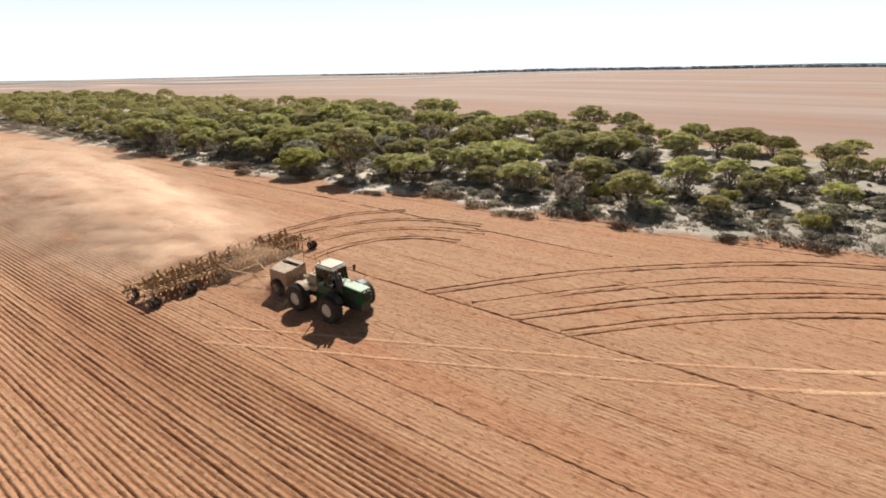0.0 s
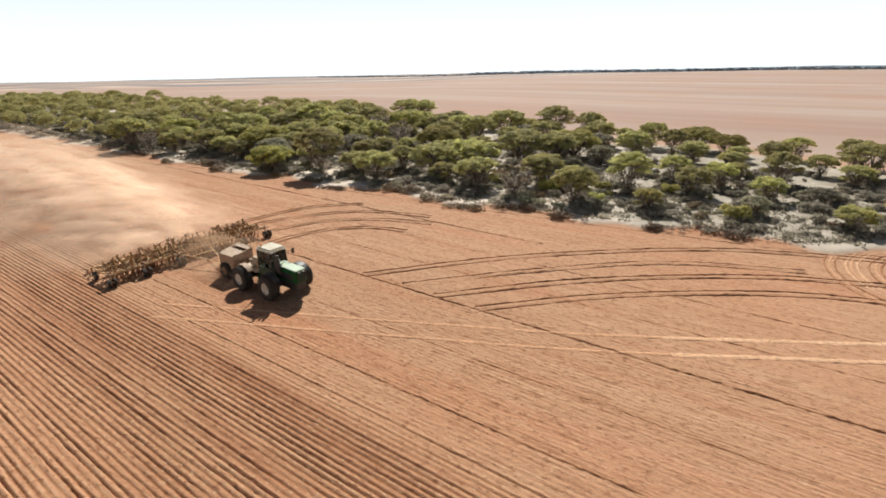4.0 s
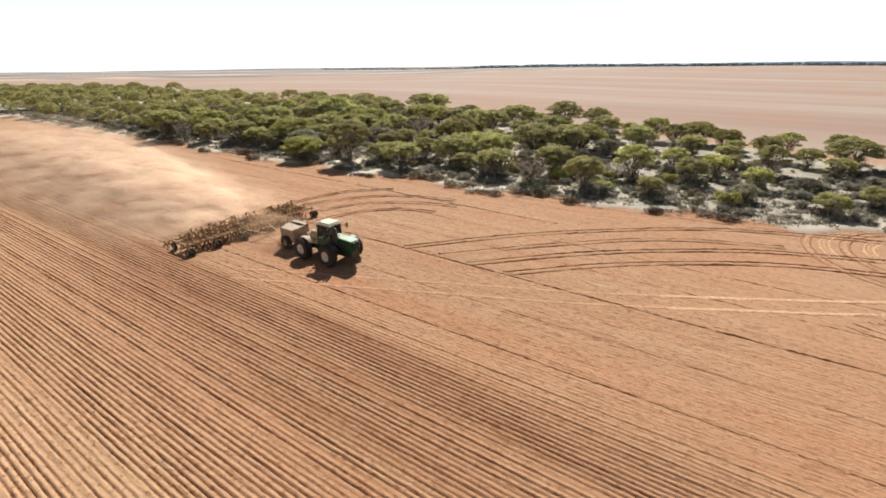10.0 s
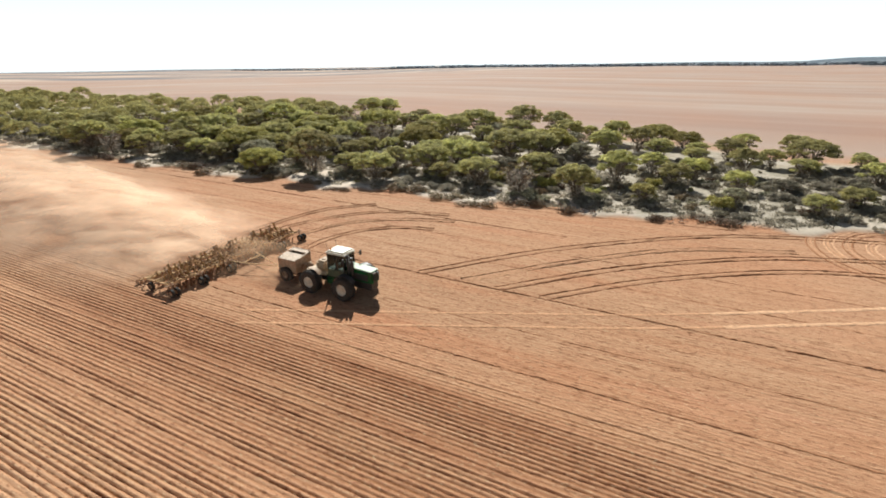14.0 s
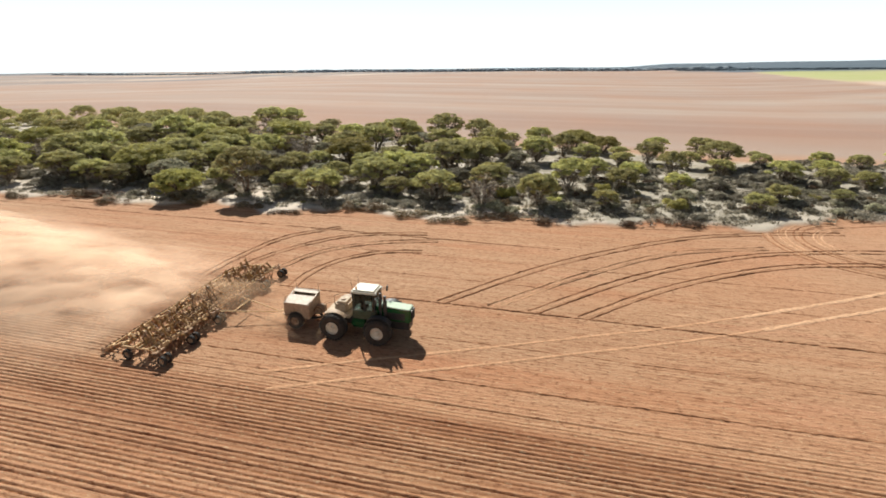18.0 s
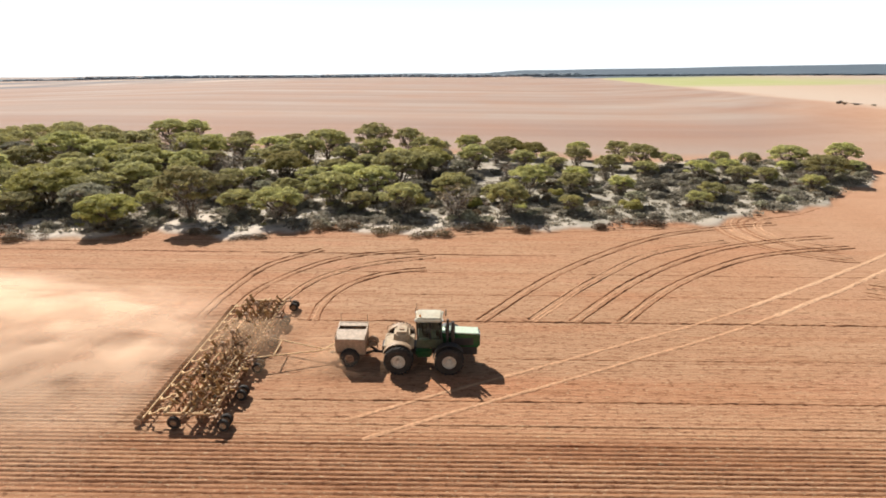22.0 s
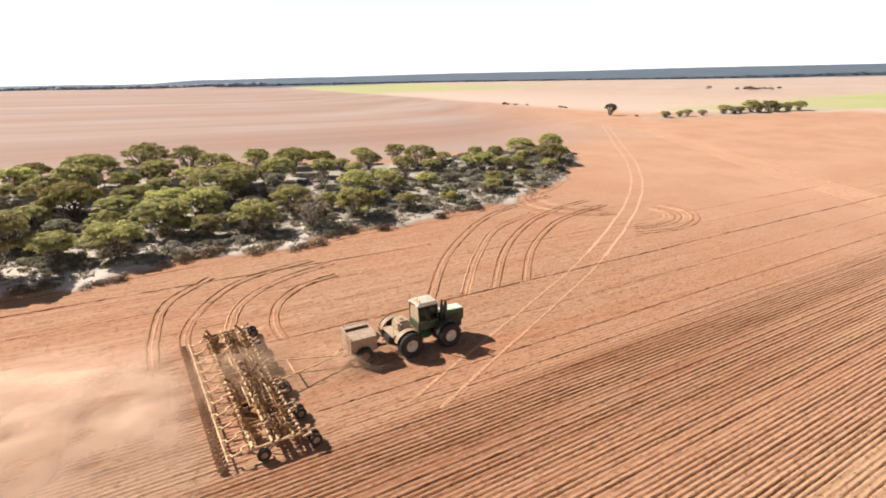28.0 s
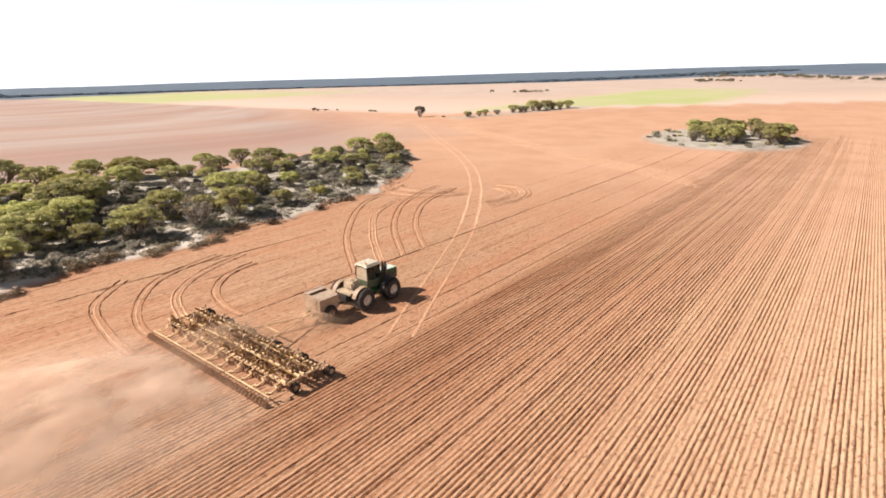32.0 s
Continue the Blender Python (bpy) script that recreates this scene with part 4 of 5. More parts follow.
def build_cart():
    root = new("air_cart")
    root.location = (-6.95, 1.62, 0)
    tagged(root, "dusty beige seed cart with open hopper top towed behind the tractor", "seed cart")
    bm = bmesh.new()
    # hopper: walls with thickness, open above
    for lo, hi in (((-1.05, -1.0, 0.85), (1.05, -0.94, 2.0)), ((-1.05, 0.94, 0.85), (1.05, 1.0, 2.34)), ((-1.05, -0.94, 0.85), (-0.99, 0.94, 2.15)), ((0.99, -0.94, 0.85), (1.05, 0.94, 2.15))):
        box(bm, lo, hi, 0.012)
    box(bm, (-0.95, -0.9, 1.5), (0.95, 0.9, 1.62), 0.02)
    hop = part("hopper", bm, M_CART, root, "dusty beige steel hopper")
    bm = bmesh.new()
    box(bm, (-0.75, -0.62, 0.55), (0.75, 0.62, 0.88), 0.02, None)
    part("hopper_base", bm, M_RUST, hop)
    bm = bmesh.new()
    box(bm, (-1.0, -1.02, 2.10), (1.0, 0.12, 2.15), 0.012, None, Matrix.Rotation(radians(9.6), 3, "X"))
    part("lid", bm, M_CARTTOP, hop, "dusty hinged hopper lid")
    bm = bmesh.new()
    box(bm, (-1.0, 0.55, 2.29), (1.0, 1.0, 2.34), 0.012, None, Matrix.Rotation(radians(9.6), 3, "X"))
    part("lid", bm, M_CARTTOP, hop, "dusty hinged hopper lid")
    bm = bmesh.new()
    for x0 in (-1.02, 1.02):
        beam(bm, (x0, -1.0, 2.02), (x0, 1.0, 2.36), 0.09, 0.06)
    beam(bm, (-1.02, 0.98, 2.36), (1.02, 0.98, 2.36), 0.06, 0.09)
    beam(bm, (-1.02, 0.1, 2.21), (1.02, 0.1, 2.21), 0.10, 0.06)
    part("rim_frame", bm, M_CARTTOP, hop)
    bm = bmesh.new()
    for k in range(5):
        beam(bm, (-0.9 + 0.45 * k, -1.01, 0.9), (-0.9 + 0.45 * k, -1.01, 1.98), 0.05, 0.03)
    part("side_rib", bm, M_CART, hop)
    for x0 in (-0.9, 1.0):
        bm = bmesh.new()
        tube(bm, (x0, 0.9, 1.4), (x0, 0.9, 3.1), 0.018, 6)
        part("marker_pole", bm, M_DUSTY, root, "thin upright marker pole")
    for s in (-1, 1):
        wheel(root, (-0.05, 1.12 * s, 0.68), 0.68, 0.5, 0.33, s, 18, "wheel", M_GANG)
    bm = bmesh.new()
    for s in (-1, 1):
        beam(bm, (-1.5, 0.5 * s, 0.72), (1.1, 0.5 * s, 0.72), 0.12, 0.16)
        beam(bm, (1.1, 0.5 * s, 0.72), (1.75, 0.0, 0.66), 0.12, 0.14)
    beam(bm, (-0.05, -1.1, 0.72), (-0.05, 1.1, 0.72), 0.12, 0.12)
    part("chassis", bm, M_BLACK, root)
    bm = bmesh.new()
    turned(bm, [(0.001, -0.16), (0.34, -0.16), (0.40, -0.08), (0.40, 0.08), (0.34, 0.16), (0.001, 0.16)], 18, (1.45, 0.35, 1.2))
    tube(bm, (1.45, 0.35, 0.9), (0.6, 0.2, 0.6), 0.09, 10)
    part("fan", bm, M_CART, root, "dusty round fan housing")
    bm = bmesh.new()
    pts = [Vector((1.5 + 0.35 * math.cos(a), -0.35, 1.25 + 0.35 * math.sin(a))) for a in np.linspace(-0.5, 3.3, 9)]
    pipe(bm, pts, 0.05)
    part("hydraulic_hose", bm, M_HOSE, root)
    bm = bmesh.new()
    for s in (-1, 1):
        tube(bm, (-1.12, -0.45 + 0.18 * s, 0.7), (-1.10, -0.45 + 0.18 * s, 2.35), 0.018, 6)
    for k in range(5):
        tube(bm, (-1.12, -0.63, 0.85 + 0.28 * k), (-1.12, -0.27, 0.85 + 0.28 * k), 0.016, 6)
    part("ladder", bm, M_DUSTY, root, "narrow dusty steel ladder")
    bm = bmesh.new()
    beam(bm, (-1.5, -0.5, 0.72), (-1.5, 0.5, 0.72), 0.14, 0.14)
    box(bm, (-1.95, -0.22, 0.62), (-1.5, 0.12, 0.84), 0.03)
    for s in (-1, 1):
        beam(bm, (-1.2, 0.45 * s, 1.0), (-1.8, 0.05 * s, 0.82), 0.07, 0.07)
    part("rear_hitch", bm, M_RAIL, root, "pale rear hitch")
    return root


# ---------------------------------------------------------------- seeder bar
def build_seeder():
    """The wide tyned seeder: wings of cross rails, castors, tynes, hose loops and a trailing press-wheel gang."""
    root = new("seeder_bar")
    root.location = (-15.5, 1.45, 0)
    tagged(root, "wide worn-yellow tyned seeder with trailing press-wheel gang", "seeder")
    rng = random.Random(3)
    HALF = 7.7
    zf = 0.88
    # cross rails, in three sections with a gap at each hinge
    sections = ((-HALF, -3.0), (-2.85, 2.85), (3.0, HALF))
    for x0, r in ((1.55, 0.078), (1.12, 0.060), (0.26, 0.078), (-0.12, 0.060), (-1.20, 0.085)):
        for a, b in sections:
            bm = bmesh.new()
            beam(bm, (x0, a, zf), (x0, b, zf), r * 2.2, r * 2.2)
            part("cross_rail", bm, M_RAIL if x0 in (1.55, -1.20, 0.26) else M_YELLOW, root)
    # pale clamped sleeves along the rails
    y = -HALF + 0.25
    while y < HALF:
        for x0 in (1.55, 1.12, 0.26, -0.12, -1.20):
            if rng.random() < 0.85:
                bm = bmesh.new()
                ln = rng.uniform(0.30, 0.58)
                tube(bm, (x0, y - ln / 2, zf + 0.10), (x0, y + ln / 2, zf + 0.10), rng.uniform(0.065, 0.085), 8)
                part("rail_sleeve", bm, M_RAIL, root, "pale sleeve on the rail")
        y += 0.72
    # fore-and-aft beams
    for y0 in (-HALF, -5.3, -3.0, -2.85, -0.9, 0.9, 2.85, 3.0, 5.3, HALF):
        bm = bmesh.new()
        beam(bm, (2.05 if abs(y0) < HALF else 1.7, y0, zf), (-1.25, y0, zf), 0.08, 0.12)
        part("long_beam", bm, M_YELLOW if abs(y0) < HALF else M_RAIL, root)
    # tynes with points, in four staggered ranks
    tyne = None
    for rank, x0 in enumerate((1.50, 0.72, 0.22, -1.15)):
        y0 = -HALF + 0.18 + 0.24 * rank
        while y0 < HALF - 0.05:
            if tyne is None:
                bm = bmesh.new()
                pipe(bm, [(0, 0, 0.0), (0.20, 0, -0.10), (0.16, 0, -0.42), (-0.10, 0, -0.78), (-0.02, 0, -0.93)], 0.036, 5)
                box(bm, (-0.08, -0.05, 0.0), (0.10, 0.05, 0.20), 0.015)
                tube(bm, (-0.30, 0, 0.12), (0.10, 0, 0.24), 0.045, 7)
                box(bm, (-0.02, -0.05, -0.95), (0.10, 0.05, -0.55), 0.01)
                ob = part("tyne", bm, M_RUST, root, "rusty spring tyne")
                tyne = ob.data
            else:
                ob = new("tyne", tyne)
                ob.parent = root
                ob["label"] = "rusty spring tyne"
            ob.location = (x0 + rng.uniform(-0.06, 0.06), y0 + rng.uniform(-0.07, 0.07), zf - 0.02)
            ob.rotation_euler = (rng.uniform(-0.10, 0.10), rng.uniform(-0.06, 0.12), rng.uniform(-0.25, 0.25))
            y0 += 0.46
    # jump springs standing on the rails
    spring = None
    for k in range(70):
        if spring is None:
            bm = bmesh.new()
            tube(bm, (0, 0, 0), (-0.30, 0, 0.36), 0.055, 7)
            tube(bm, (0.05, 0.05, 0), (-0.26, 0.03, 0.34), 0.03, 6)
            beam(bm, (-0.34, -0.06, 0.30), (-0.26, 0.10, 0.40), 0.05, 0.05)
            ob = part("jump_spring", bm, M_YELLOW, root)
            spring = ob.data
        else:
            ob = new("jump_spring", spring)
            ob.parent = root
        ob.location = ((1.3, 0.35, -0.9)[k % 3] + rng.uniform(-0.12, 0.12), -HALF + 0.4 + k * 0.214 + rng.uniform(-0.1, 0.1), zf + 0.05)
        ob.scale = [rng.uniform(0.8, 1.6)] * 3
        ob.rotation_euler = (rng.uniform(-0.2, 0.2), rng.uniform(-0.2, 0.3), rng.uniform(-0.5, 0.5))
    # castor pairs along the front
    for y0 in (-7.79, -4.85, -1.7, 1.7, 4.85, 7.79):
        bm = bmesh.new()
        beam(bm, (1.55, y0 - 0.28, zf), (2.0, y0 - 0.28, zf + 0.12), 0.10, 0.12)
        beam(bm, (1.55, y0 + 0.28, zf), (2.0, y0 + 0.28, zf + 0.12), 0.10, 0.12)
        beam(bm, (2.0, y0 - 0.4, zf + 0.12), (2.0, y0 + 0.4, zf + 0.12), 0.10, 0.10)
        tube(bm, (2.0, y0, zf - 0.1), (2.0, y0, zf + 0.42), 0.06, 8)
        beam(bm, (2.0, y0, zf - 0.05), (2.3, y0, 0.42), 0.10, 0.10)
        beam(bm, (2.3, y0 - 0.34, 0.42), (2.3, y0 + 0.34, 0.42), 0.06, 0.06)
        arm = part("castor_arm", bm, M_GANG, root, "soil-brown castor arm")
        for s in (-1, 1):
            wheel(root, (2.3, y0 + 0.26 * s, 0.38), 0.38, 0.24, 0.20, s if s * y0 >= 0 else s, 0, "castor_wheel", M_DUSTY, 20)
    # gauge wheels at the back corners and inside the frame
    for y0 in (-7.88, -2.9, 2.9, 7.88):
        bm = bmesh.new()
        beam(bm, (0.1, y0 * 0.985, zf), (-0.66, y0, 0.40), 0.08, 0.10)
        part("gauge_arm", bm, M_GANG, root)
        wheel(root, (-0.66, y0, 0.40), 0.40, 0.26, 0.19, -1 if y0 < 0 else 1, 0, "gauge_wheel", M_DUSTY, 20)
    # diagonal braces between the rails
    for k in range(34):
        y0 = -HALF + 0.2 + k * 0.447
        x0, x1 = ((1.12, 0.26), (-0.12, -1.20), (1.55, 0.26), (0.26, -1.20))[k % 4]
        y1 = max(-HALF, min(HALF, y0 + rng.choice((-1, 1)) * rng.uniform(0.25, 0.9)))
        bm = bmesh.new()
        tube(bm, (x0, y0, zf + rng.uniform(0.0, 0.22)), (x1, y1, zf + rng.uniform(-0.1, 0.18)), rng.uniform(0.025, 0.045), 6)
        part("brace", bm, (M_RAIL, M_YELLOW, M_RUST)[k % 3], root)
    # hydraulic rams across the hinges
    for s in (-1, 1):
        for x0 in (0.9, -0.45):
            bm = bmesh.new()
            tube(bm, (x0, s * 1.5, zf + 0.30), (x0, s * 2.7, zf + 0.34), 0.055, 8)
            tube(bm, (x0, s * 2.7, zf + 0.34), (x0, s * 3.9, zf + 0.22), 0.03, 8)
            part("wing_ram", bm, M_RAIL, root, "pale hydraulic wing ram")
    # seed hose loops and towers
    for y0, h in ((-6.6, 0.75), (-4.15, 1.25), (-1.45, 1.35), (0.35, 1.30), (3.2, 1.20), (5.6, 0.95)):
        bm = bmesh.new()
        tube(bm, (-0.1, y0, zf), (-0.1, y0, zf + h * 0.75), 0.05, 8)
        turned(bm, [(0.001, 0.0), (0.16, 0.0), (0.16, 0.10), (0.001, 0.10)], 10, (-0.1, y0 - 0.05, zf + h * 0.78))
        part("seed_tower", bm, M_DUSTY, root, "upright seed distributor tower")
        bm = bmesh.new()
        pipe(bm, [Vector((0.25, y0 + 0.26 * math.cos(a), zf + h * max(0.0, math.sin(a)))) for a in np.linspace(0, math.pi, 10)], 0.028, 6)
        part("hose_hoop", bm, M_YELLOW, root)
        for k in range(7):
            bm = bmesh.new()
            dy, x1 = rng.uniform(-1.5, 1.5), rng.choice((1.5, 0.7, 0.3, -1.0))
            a, b = Vector((-0.1, y0, zf + h * 0.78)), Vector((x1, max(-HALF, min(HALF, y0 + dy)), zf))
            pipe(bm, [a.lerp(b, t) + Vector((0, 0, 0.22 * math.sin(math.pi * t))) for t in np.linspace(0, 1, 7)], 0.022, 5)
            part("seed_hose", bm, M_HOSE, root)
    # air lines: one along the frame to each wing, and slack loops
    for s in (-1, 1):
        bm = bmesh.new()
        pts = [Vector((0.62 + 0.10 * math.sin(9 * t), s * (0.4 + 6.4 * t), zf + 0.20 + 0.10 * math.sin(7 * t))) for t in np.linspace(0, 1, 18)]
        pipe(bm, pts, 0.045, 7)
        part("air_line", bm, M_HOSE, root, "dusty air delivery line")
    for y0, x0, r in ((-4.6, 1.0, 0.62), (-1.3, 0.5, 0.45), (2.2, 0.75, 0.5), (5.2, 0.6, 0.45)):
        bm = bmesh.new()
        pipe(bm, [Vector((x0 + r * math.cos(a), y0 + r * math.sin(a), zf + 0.14 + 0.22 * math.sin(a * 0.8))) for a in np.linspace(-1.9, 1.9, 14)], 0.032, 7)
        part("slack_hose", bm, M_RAIL, root, "pale slack hose loop")
    # trailing press-wheel gang: bar, cranked arms and discs
    for a, b in ((-HALF, -2.6), (-2.5, 2.5), (2.6, HALF)):
        bm = bmesh.new()
        tube(bm, (-2.55, a, 0.52), (-2.55, b, 0.52), 0.055, 8)
        part("gang_bar", bm, M_RAIL, root)
    disc = None
    n = 42
    for k in range(n):
        y0 = -HALF + 2 * HALF * k / (n - 1)
        if disc is None:
            bm = bmesh.new()
            turned(bm, [(0.05, -0.03), (0.16, -0.035), (0.225, -0.02), (0.235, 0.0), (0.225, 0.02), (0.16, 0.035), (0.05, 0.03)], 14)
            beam(bm, (0, 0, 0.0), (0.40, 0, 0.285), 0.05, 0.05)
            ob = part("press_wheel", bm, M_GANG, root, "narrow rusty press wheel")
            disc = ob.data
        else:
            ob = new("press_wheel", disc)
            ob.parent = root
            ob["label"] = "narrow rusty press wheel"
        ob.location = (-2.95, y0, 0.235)
    for k in range(11):
        y0 = -HALF + 0.5 + k * (2 * HALF - 1.0) / 10
        bm = bmesh.new()
        pts = [(-1.25, y0, zf), (-1.75, y0, zf - 0.08), (-1.78, y0 - 0.28, zf - 0.10), (-2.3, y0 - 0.28, 0.62), (-2.32, y0, 0.60), (-2.56, y0, 0.54)]
        for a, b in zip(pts[:-1], pts[1:]):
            beam(bm, a, b, 0.09, 0.09)
        part("trailing_arm", bm, M_RAIL, root, "cranked pale trailing arm")
    # draught frame to the cart
    bm = bmesh.new()
    for s in (-1, 1):
        beam(bm, (1.8, 1.5 * s, zf), (6.55, 0.06 * s, 0.72), 0.06, 0.08)
    beam(bm, (3.2, -1.06, 0.84), (3.2, 1.06, 0.84), 0.08, 0.09)
    part("tow_frame", bm, M_RAIL, root, "dusty steel tow frame")
    return root


build_tractor()
build_cart()
build_seeder()


# ---------------------------------------------------------------- dust
def dust_material(name, colour):
    m = bpy.data.materials.new(name)
    m.use_nodes = True
    n, l = m.node_tree.nodes, m.node_tree.links
    n.remove(n["Principled BSDF"])
    a = n.new("ShaderNodeAttribute")
    a.attribute_name = "thickness"
    dif, tra, clear = n.new("ShaderNodeBsdfDiffuse"), n.new("ShaderNodeBsdfTranslucent"), n.new("ShaderNodeBsdfTransparent")
    for s in (dif, tra):
        s.inputs["Color"].default_value = (*(0.88 * c for c in colour), 1)
    body, out = n.new("ShaderNodeMixShader"), n.new("ShaderNodeMixShader")
    body.inputs[0].default_value = 0.28
    l.new(dif.outputs[0], body.inputs[1])
    l.new(tra.outputs[0], body.inputs[2])
    # fine dust throws sunlight forward, like a very rough sheen
    glow, cloud = n.new("ShaderNodeBsdfAnisotropic"), n.new("ShaderNodeMixShader")
    glow.inputs["Color"].default_value = (*colour, 1)
    glow.inputs["Roughness"].default_value = 0.82
    cloud.inputs[0].default_value = 0.38
    l.new(body.outputs[0], cloud.inputs[1])
    l.new(glow.outputs[0], cloud.inputs[2])
    geo, tex, rng_, mul = n.new("ShaderNodeNewGeometry"), n.new("ShaderNodeTexNoise"), n.new("ShaderNodeMapRange"), n.new("ShaderNodeMath")
    tex.inputs["Scale"].default_value, tex.inputs["Detail"].default_value = 0.33, 5
    l.new(geo.outputs["Position"], tex.inputs["Vector"])
    rng_.inputs[1].default_value, rng_.inputs[2].default_value, rng_.inputs[3].default_value, rng_.inputs[4].default_value = 0.30, 0.60, 0.62, 1.0
    l.new(tex.outputs["Fac"], rng_.inputs[0])
    mul.operation = "MULTIPLY"
    l.new(rng_.outputs[0], mul.inputs[0])
    l.new(a.outputs["Fac"], mul.inputs[1])
    l.new(mul.outputs[0], out.inputs[0])
    l.new(clear.outputs[0], out.inputs[1])
    l.new(cloud.outputs[0], out.inputs[2])
    l.new(out.outputs[0], n["Material Output"].inputs["Surface"])
    return m


def dust_layers(name, label, x0, x1, y0, y1, layers, step=0.9, material=None):
    """Billowing skins of fine dust in the air; each layer gives (height, thickness) at x, y."""
    gx, gy = np.arange(x0, x1 + 1e-6, step), np.arange(y0, y1 + 1e-6, step)
    X, Y = np.meshgrid(gx, gy, indexing="ij")
    vs, fs, th = [], [], []
    for k, layer in enumerate(layers):
        Z = np.zeros_like(X)
        D = np.zeros_like(X)
        for i in range(X.shape[0]):
            for j in range(X.shape[1]):
                q = Vector((X[i, j] * 0.15, Y[i, j] * 0.26, k * 3.7))
                swirl = noise.fractal(q, 0.8, 2.1, 4)
                h, t = layer(X[i, j], Y[i, j])
                Z[i, j] = h * (1 + 0.10 * swirl)
                D[i, j] = t * min(1.0, max(0.0, 0.82 + 1.15 * swirl))
        rim = np.minimum(np.minimum(X - x0, x1 - X), np.minimum(Y - y0, y1 - Y)) / (3 * step)
        D = D * np.clip(rim, 0, 1)
        idx = np.arange(X.size).reshape(X.shape) + k * X.size
        vs.append(np.stack([X, Y, np.maximum(Z, 0.12 + 0.05 * k)], -1).reshape(-1, 3))
        quads = np.stack([idx[:-1, :-1], idx[1:, :-1], idx[1:, 1:], idx[:-1, 1:]], -1).reshape(-1, 4)
        dense = np.maximum(np.maximum(D[:-1, :-1], D[1:, :-1]), np.maximum(D[1:, 1:], D[:-1, 1:])).ravel() > 0.012
        fs.append(quads[dense])
        th.append(D.ravel())
    me = arrays(name, np.concatenate(vs), np.concatenate(fs), material or M_DUST)
    me.attributes.new("thickness", "FLOAT", "POINT").data.foreach_set("value", np.concatenate(th).astype(np.float32))
    me.polygons.foreach_set("use_smooth", np.ones(len(me.polygons), dtype=bool))
    tagged(new(name, me), label, "dust", kind="stuff")


M_DUST = dust_material("airborne_dust", (0.95, 0.735, 0.545))
M_SOILDUST = dust_material("thrown_soil_dust", (0.76, 0.53, 0.345))


def plume(rise, thick, start, long, lean=0.06):
    """A trail of dust from the gang backwards: it rises, spreads and thins out, and slopes down to the soil at its sides."""
    def layer(x, y):
        d = start - x
        if d < 0:
            return 0.15, 0.0
        c, w = 1.2 + lean * d, 7.4 + 0.075 * d
        side = math.exp(-abs((y - c) / w) ** 2.6)
        lee = 0.70 + 0.30 * min(1.0, max(0.0, (y + 4) / 8))
        body = min(1.0, d / 1.3) * (0.60 + 0.40 * min(1.0, d / 18)) * math.exp(-max(0.0, d - 24) / long)
        return 0.35 + rise * (1 - math.exp(-d / 7)) * (0.1 + 0.9 * side), thick * body * side * lee
    return layer


def puff(x0, y0, rx, ry, h, thick):
    """A low round puff of dust."""
    return lambda x, y: (0.2 + 0.1 * h + h * math.exp(-((x - x0) / rx) ** 2 - ((y - y0) / ry) ** 2), thick * math.exp(-((x - x0) / rx) ** 4 - ((y - y0) / ry) ** 4))


dust_layers("dust_cloud", "pale dust cloud hanging behind the seeder", -122, -17.6, -17, 28, (plume(1.5, 1.0, -17.9, 70, 0.03), plume(3.0, 0.66, -19.0, 55, 0.07), plume(4.8, 0.45, -24.0, 46, 0.11)), 0.9)
dust_layers("seeder_dust", "thin dust in the middle of the seeder", -19.5, -8.5, -4.5, 9, (puff(-15.4, 3.0, 3.6, 4.2, 1.2, 0.34), puff(-12.8, 2.4, 3.2, 2.6, 1.1, 0.22)), 0.4, M_SOILDUST)
dust_layers("wheel_dust", "dust thrown up round the cart wheels", -12.5, -2.6, -2.6, 5.6, (puff(-7.6, 0.9, 2.1, 2.0, 0.8, 0.40), puff(-9.4, 1.4, 2.7, 2.2, 1.2, 0.22), puff(-4.4, 1.2, 1.2, 2.0, 0.6, 0.18)), 0.4, M_SOILDUST)


